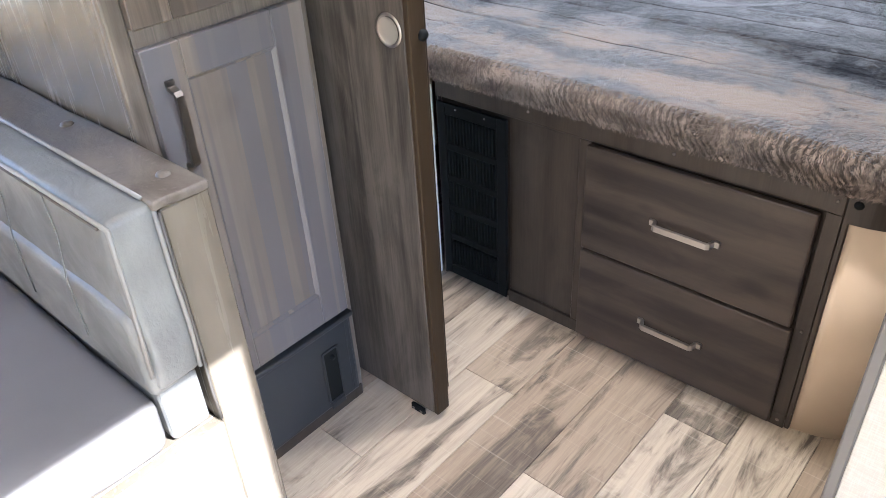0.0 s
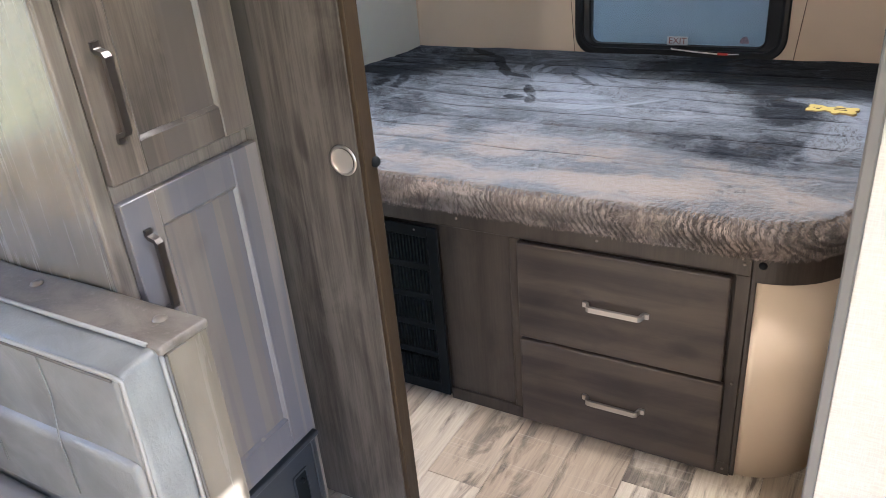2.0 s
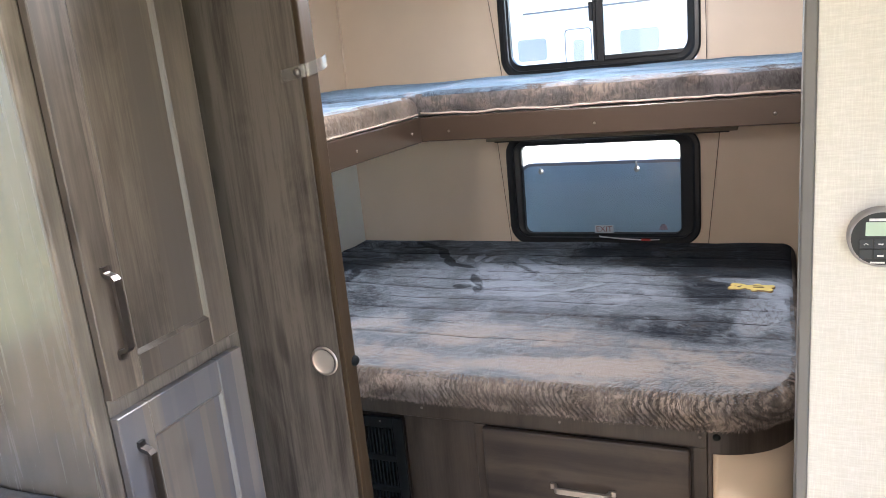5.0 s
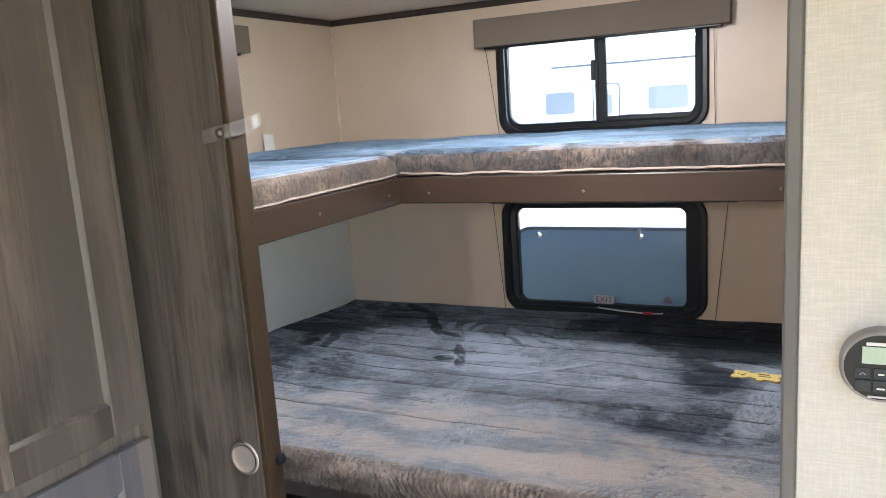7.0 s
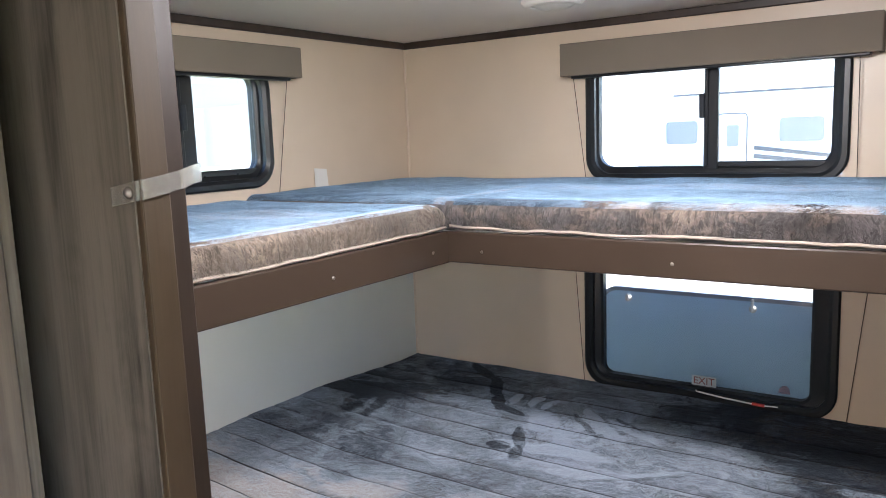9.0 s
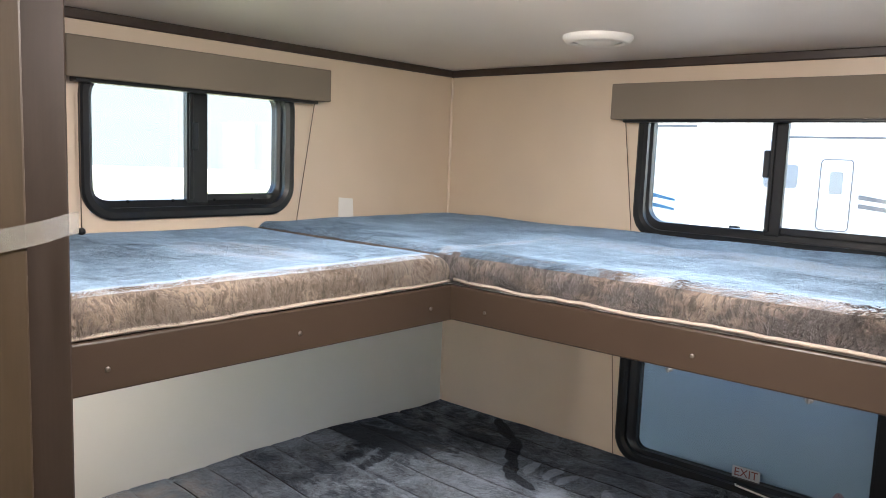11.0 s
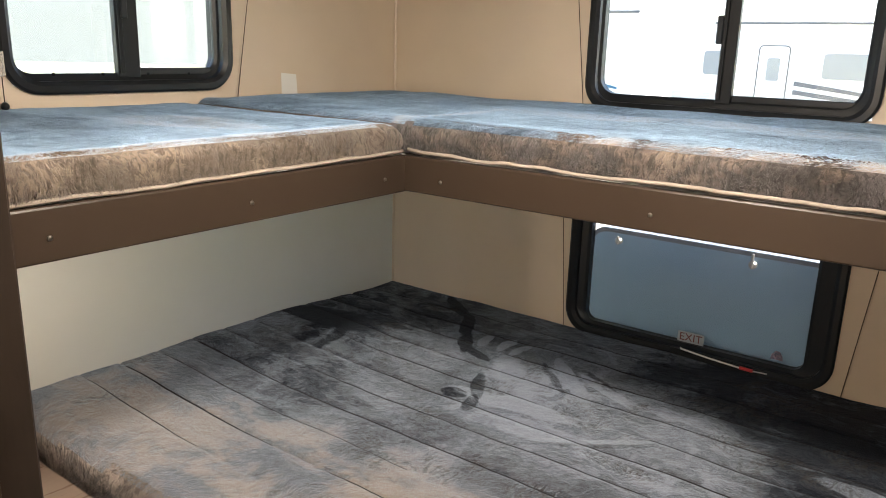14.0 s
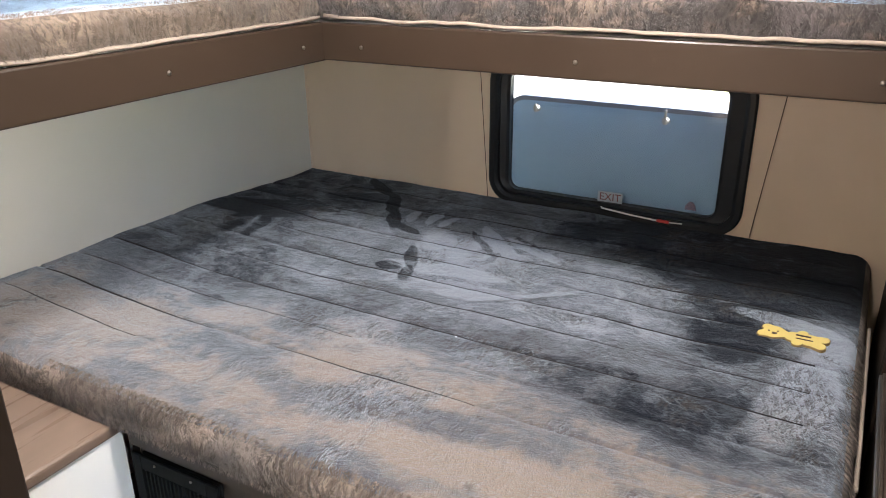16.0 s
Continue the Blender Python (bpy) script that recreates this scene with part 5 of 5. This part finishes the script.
def grass():
    m = material("dry_grass_gravel", 0.9, 0, (0.3, 0.28, 0.2))
    k = Nodes(m)
    a, b = k.noise(k.co, 0.08, 4), k.noise(k.co, 6.0, 5)
    k.set("Base Color", k.mix(k.span(a, 0.42, 0.58), k.mix(b, (0.30, 0.27, 0.22), (0.42, 0.39, 0.33)), k.mix(b, (0.16, 0.19, 0.06), (0.34, 0.33, 0.14))))
    k.bump(b, 0.4, 0.05)
    return m


def hill_height(x, y):
    r = Vector((x + 260, y - 190, 0)).length
    return max(0.0, 30 * math.exp(-(r / 150) ** 2) - 2.0) * (1 + 0.25 * noise.noise((x / 60, y / 60, 0)))


bm = bmesh.new()
bmesh.ops.create_grid(bm, x_segments=20, y_segments=20, size=900)
for v in bm.verts:
    v.co.z = GZ
single("ground", bm, grass(), "dry grass and gravel lot outside", "ground", "structure", True)
bm = bmesh.new()
bmesh.ops.create_grid(bm, x_segments=50, y_segments=50, size=330, matrix=Matrix.Translation((-300, 200, 0)))
for v in bm.verts:
    v.co.z = GZ - 0.5 + hill_height(v.co.x, v.co.y)
FOREST = painted("forest_hillside", (0.10, 0.11, 0.095), 0.95, 0.6, 0.6, 0.35)
single("backdrop_hill", bm, FOREST, "forested hill in the far distance", "hill", "structure", True)


SKIN = painted("white_fibreglass", (0.80, 0.80, 0.78), 0.3, 5, 0.02, 0.02)
SKIN2 = painted("silver_fibreglass", (0.52, 0.52, 0.52), 0.3, 5, 0.02, 0.02)
TINT = material("tinted_window", 0.12, 0, (0.28, 0.30, 0.31))
STRIPE = material("grey_stripe", 0.5, 0, (0.13, 0.135, 0.145))
BLUE = material("blue_stripe", 0.4, 0, (0.02, 0.11, 0.22))
TYRE = material("tyre_rubber", 0.8, 0, (0.02, 0.02, 0.02))


def trailer(x, y, length, nose, stripe, label, door_at):
    """A parked travel trailer with its long side facing this one; nose: how far its front cap slopes."""
    t = thing("travel_trailer", (x, y, GZ), label, "trailer", "parked trailers")
    z0, z1 = GZ + 0.75, GZ + 3.35
    prof = [(x, z0), (x + length, z0), (x + length, z1), (x + nose, z1), (x + nose * 0.55, z1 - 0.15), (x + nose * 0.18, z1 - 0.75), (x, z1 - 1.5)]
    bm = bmesh.new()
    a = [bm.verts.new((px, y, pz)) for px, pz in prof]
    b = [bm.verts.new((px, y + 2.4, pz)) for px, pz in prof]
    bm.faces.new(a)
    bm.faces.new(b[::-1])
    for k in range(len(prof)):
        j = (k + 1) % len(prof)
        bm.faces.new((a[k], a[j], b[j], b[k]))
    bmesh.ops.bevel(bm, geom=bm.edges[:], offset=0.06, segments=2, profile=0.5, affect="EDGES")
    part("body", bm, SKIN, t)
    part("lower_skirt", box(x + 0.2, x + length - 0.1, y - 0.02, y - 0.003, z0 + 0.05, z0 + 0.65, 0.005), SKIN2, t)
    part("roof_rail", box(x + nose, x + length, y - 0.03, y + 0.02, z1 - 0.08, z1 - 0.02, 0.005), STRIPE, t)
    dx = x + door_at
    d = part("door", slab_rounded("y", rounded(dx, dx + 0.75, z0 + 0.1, z0 + 1.95, 0.1), y - 0.045, y - 0.004), SKIN, t)
    part("door_trim", ring_frame("y", [(rounded(dx - 0.03, dx + 0.78, z0 + 0.07, z0 + 1.98, 0.12), y - 0.03), (rounded(dx - 0.03, dx + 0.78, z0 + 0.07, z0 + 1.98, 0.12), y - 0.05), (rounded(dx, dx + 0.75, z0 + 0.1, z0 + 1.95, 0.1), y - 0.05), (rounded(dx, dx + 0.75, z0 + 0.1, z0 + 1.95, 0.1), y - 0.03)]), STRIPE, d)
    part("door_window", slab_rounded("y", rounded(dx + 0.22, dx + 0.55, z0 + 1.05, z0 + 1.65, 0.05), y - 0.055, y - 0.046), TINT, d)
    for wx, ww in ((door_at + 1.6, 1.1), (door_at - 1.5, 0.9), (door_at + 3.6, 0.9)):
        if 0.9 < wx < length - 1.2:
            part("window", slab_rounded("y", rounded(x + wx, x + wx + ww, z0 + 1.15, z0 + 1.8, 0.1), y - 0.03, y - 0.004), TINT, t)
    for k, (sz, sl) in enumerate(((0.95, -0.12), (0.72, -0.10))):
        bm = bmesh.new()
        xs0, xs1 = x + door_at + 0.95, x + length - 0.4
        q = [(xs0, z0 + sz), (xs1, z0 + sz + sl * (xs1 - xs0)), (xs1, z0 + sz + 0.05 + sl * (xs1 - xs0)), (xs0, z0 + sz + 0.12)]
        lo = [bm.verts.new((px, y - 0.028, max(pz, z0 + 0.06))) for px, pz in q]
        hi = [bm.verts.new((px, y - 0.022, max(pz, z0 + 0.06))) for px, pz in q]
        bm.faces.new(lo)
        for i in range(4):
            bm.faces.new((lo[i], lo[(i + 1) % 4], hi[(i + 1) % 4], hi[i]))
        part("stripe", bm, stripe, t)
    for wx in (0.55, 0.64):
        wh = part("wheel", rod((x + length * wx, y + 0.02, GZ + 0.36), (x + length * wx, y + 0.26, GZ + 0.36), 0.36, n=20), TYRE, t)
        part("rim", rod((x + length * wx, y - 0.005, GZ + 0.36), (x + length * wx, y + 0.019, GZ + 0.36), 0.2, n=16), SKIN2, wh)
    for i in range(3):
        part("step", box(dx + 0.05, dx + 0.7, y - 0.35 - 0.25 * i, y - 0.12 - 0.25 * i, z0 - 0.02 - 0.22 * (i + 1), z0 + 0.02 - 0.22 * (i + 1), 0.01), STRIPE, t)
    part("hitch", box(x - 1.1, x + 0.1, y + 1.1, y + 1.3, z0 - 0.25, z0 - 0.12, 0.02), TYRE, t)
    part("gas_bottle", rod((x - 0.35, y + 1.0, z0 - 0.12), (x - 0.35, y + 1.0, z0 + 0.45), 0.16, n=16), SKIN, t)
    part("gas_bottle", rod((x - 0.35, y + 1.4, z0 - 0.12), (x - 0.35, y + 1.4, z0 + 0.45), 0.16, n=16), SKIN, t)
    part("jack", rod((x - 0.7, y + 1.2, GZ), (x - 0.7, y + 1.2, z0 + 0.5), 0.05), TYRE, t)
    return t


trailer(-6.6, 20.0, 9.0, 1.3, STRIPE, "white parked travel trailer with entry door and dark stripes", 2.6)
trailer(-9.4, 14.5, 4.2, 1.2, BLUE, "white parked trailer nose with blue stripe", 2.0)
trailer(4.5, 24.0, 8.0, 1.0, STRIPE, "white parked trailer farther along the row", 3.0)

# ---- floor planks ----
FLOOR = bpy.data.objects["floor_underlay"]
FLOOR.name = "floor"
PW, PL = 0.1635, 1.22
prng = random.Random(11)
x = 0.958 - 6 * PW
col = 0
while x < RIGHT:
    ends = {6: -1.715, 9: -1.535, 7: -2.15, 8: -1.90, 10: -2.3}
    y = ends.get(col, -prng.uniform(1.4, 2.6))
    while y < 0:
        y += PL
    while y > FRONT:
        a0, a1 = max(x, 0.0) + 0.0006, min(x + PW, RIGHT) - 0.0006
        b0, b1 = max(y - PL, FRONT) + 0.0006, min(y, 0.0) - 0.0006
        if a1 > a0 + 0.01 and b1 > b0 + 0.01:
            pl = part("plank", box(a0, a1, b0, b1, -0.006, 0.0, 0.0008), PLANK, FLOOR)
        y -= PL
    x += PW
    col += 1
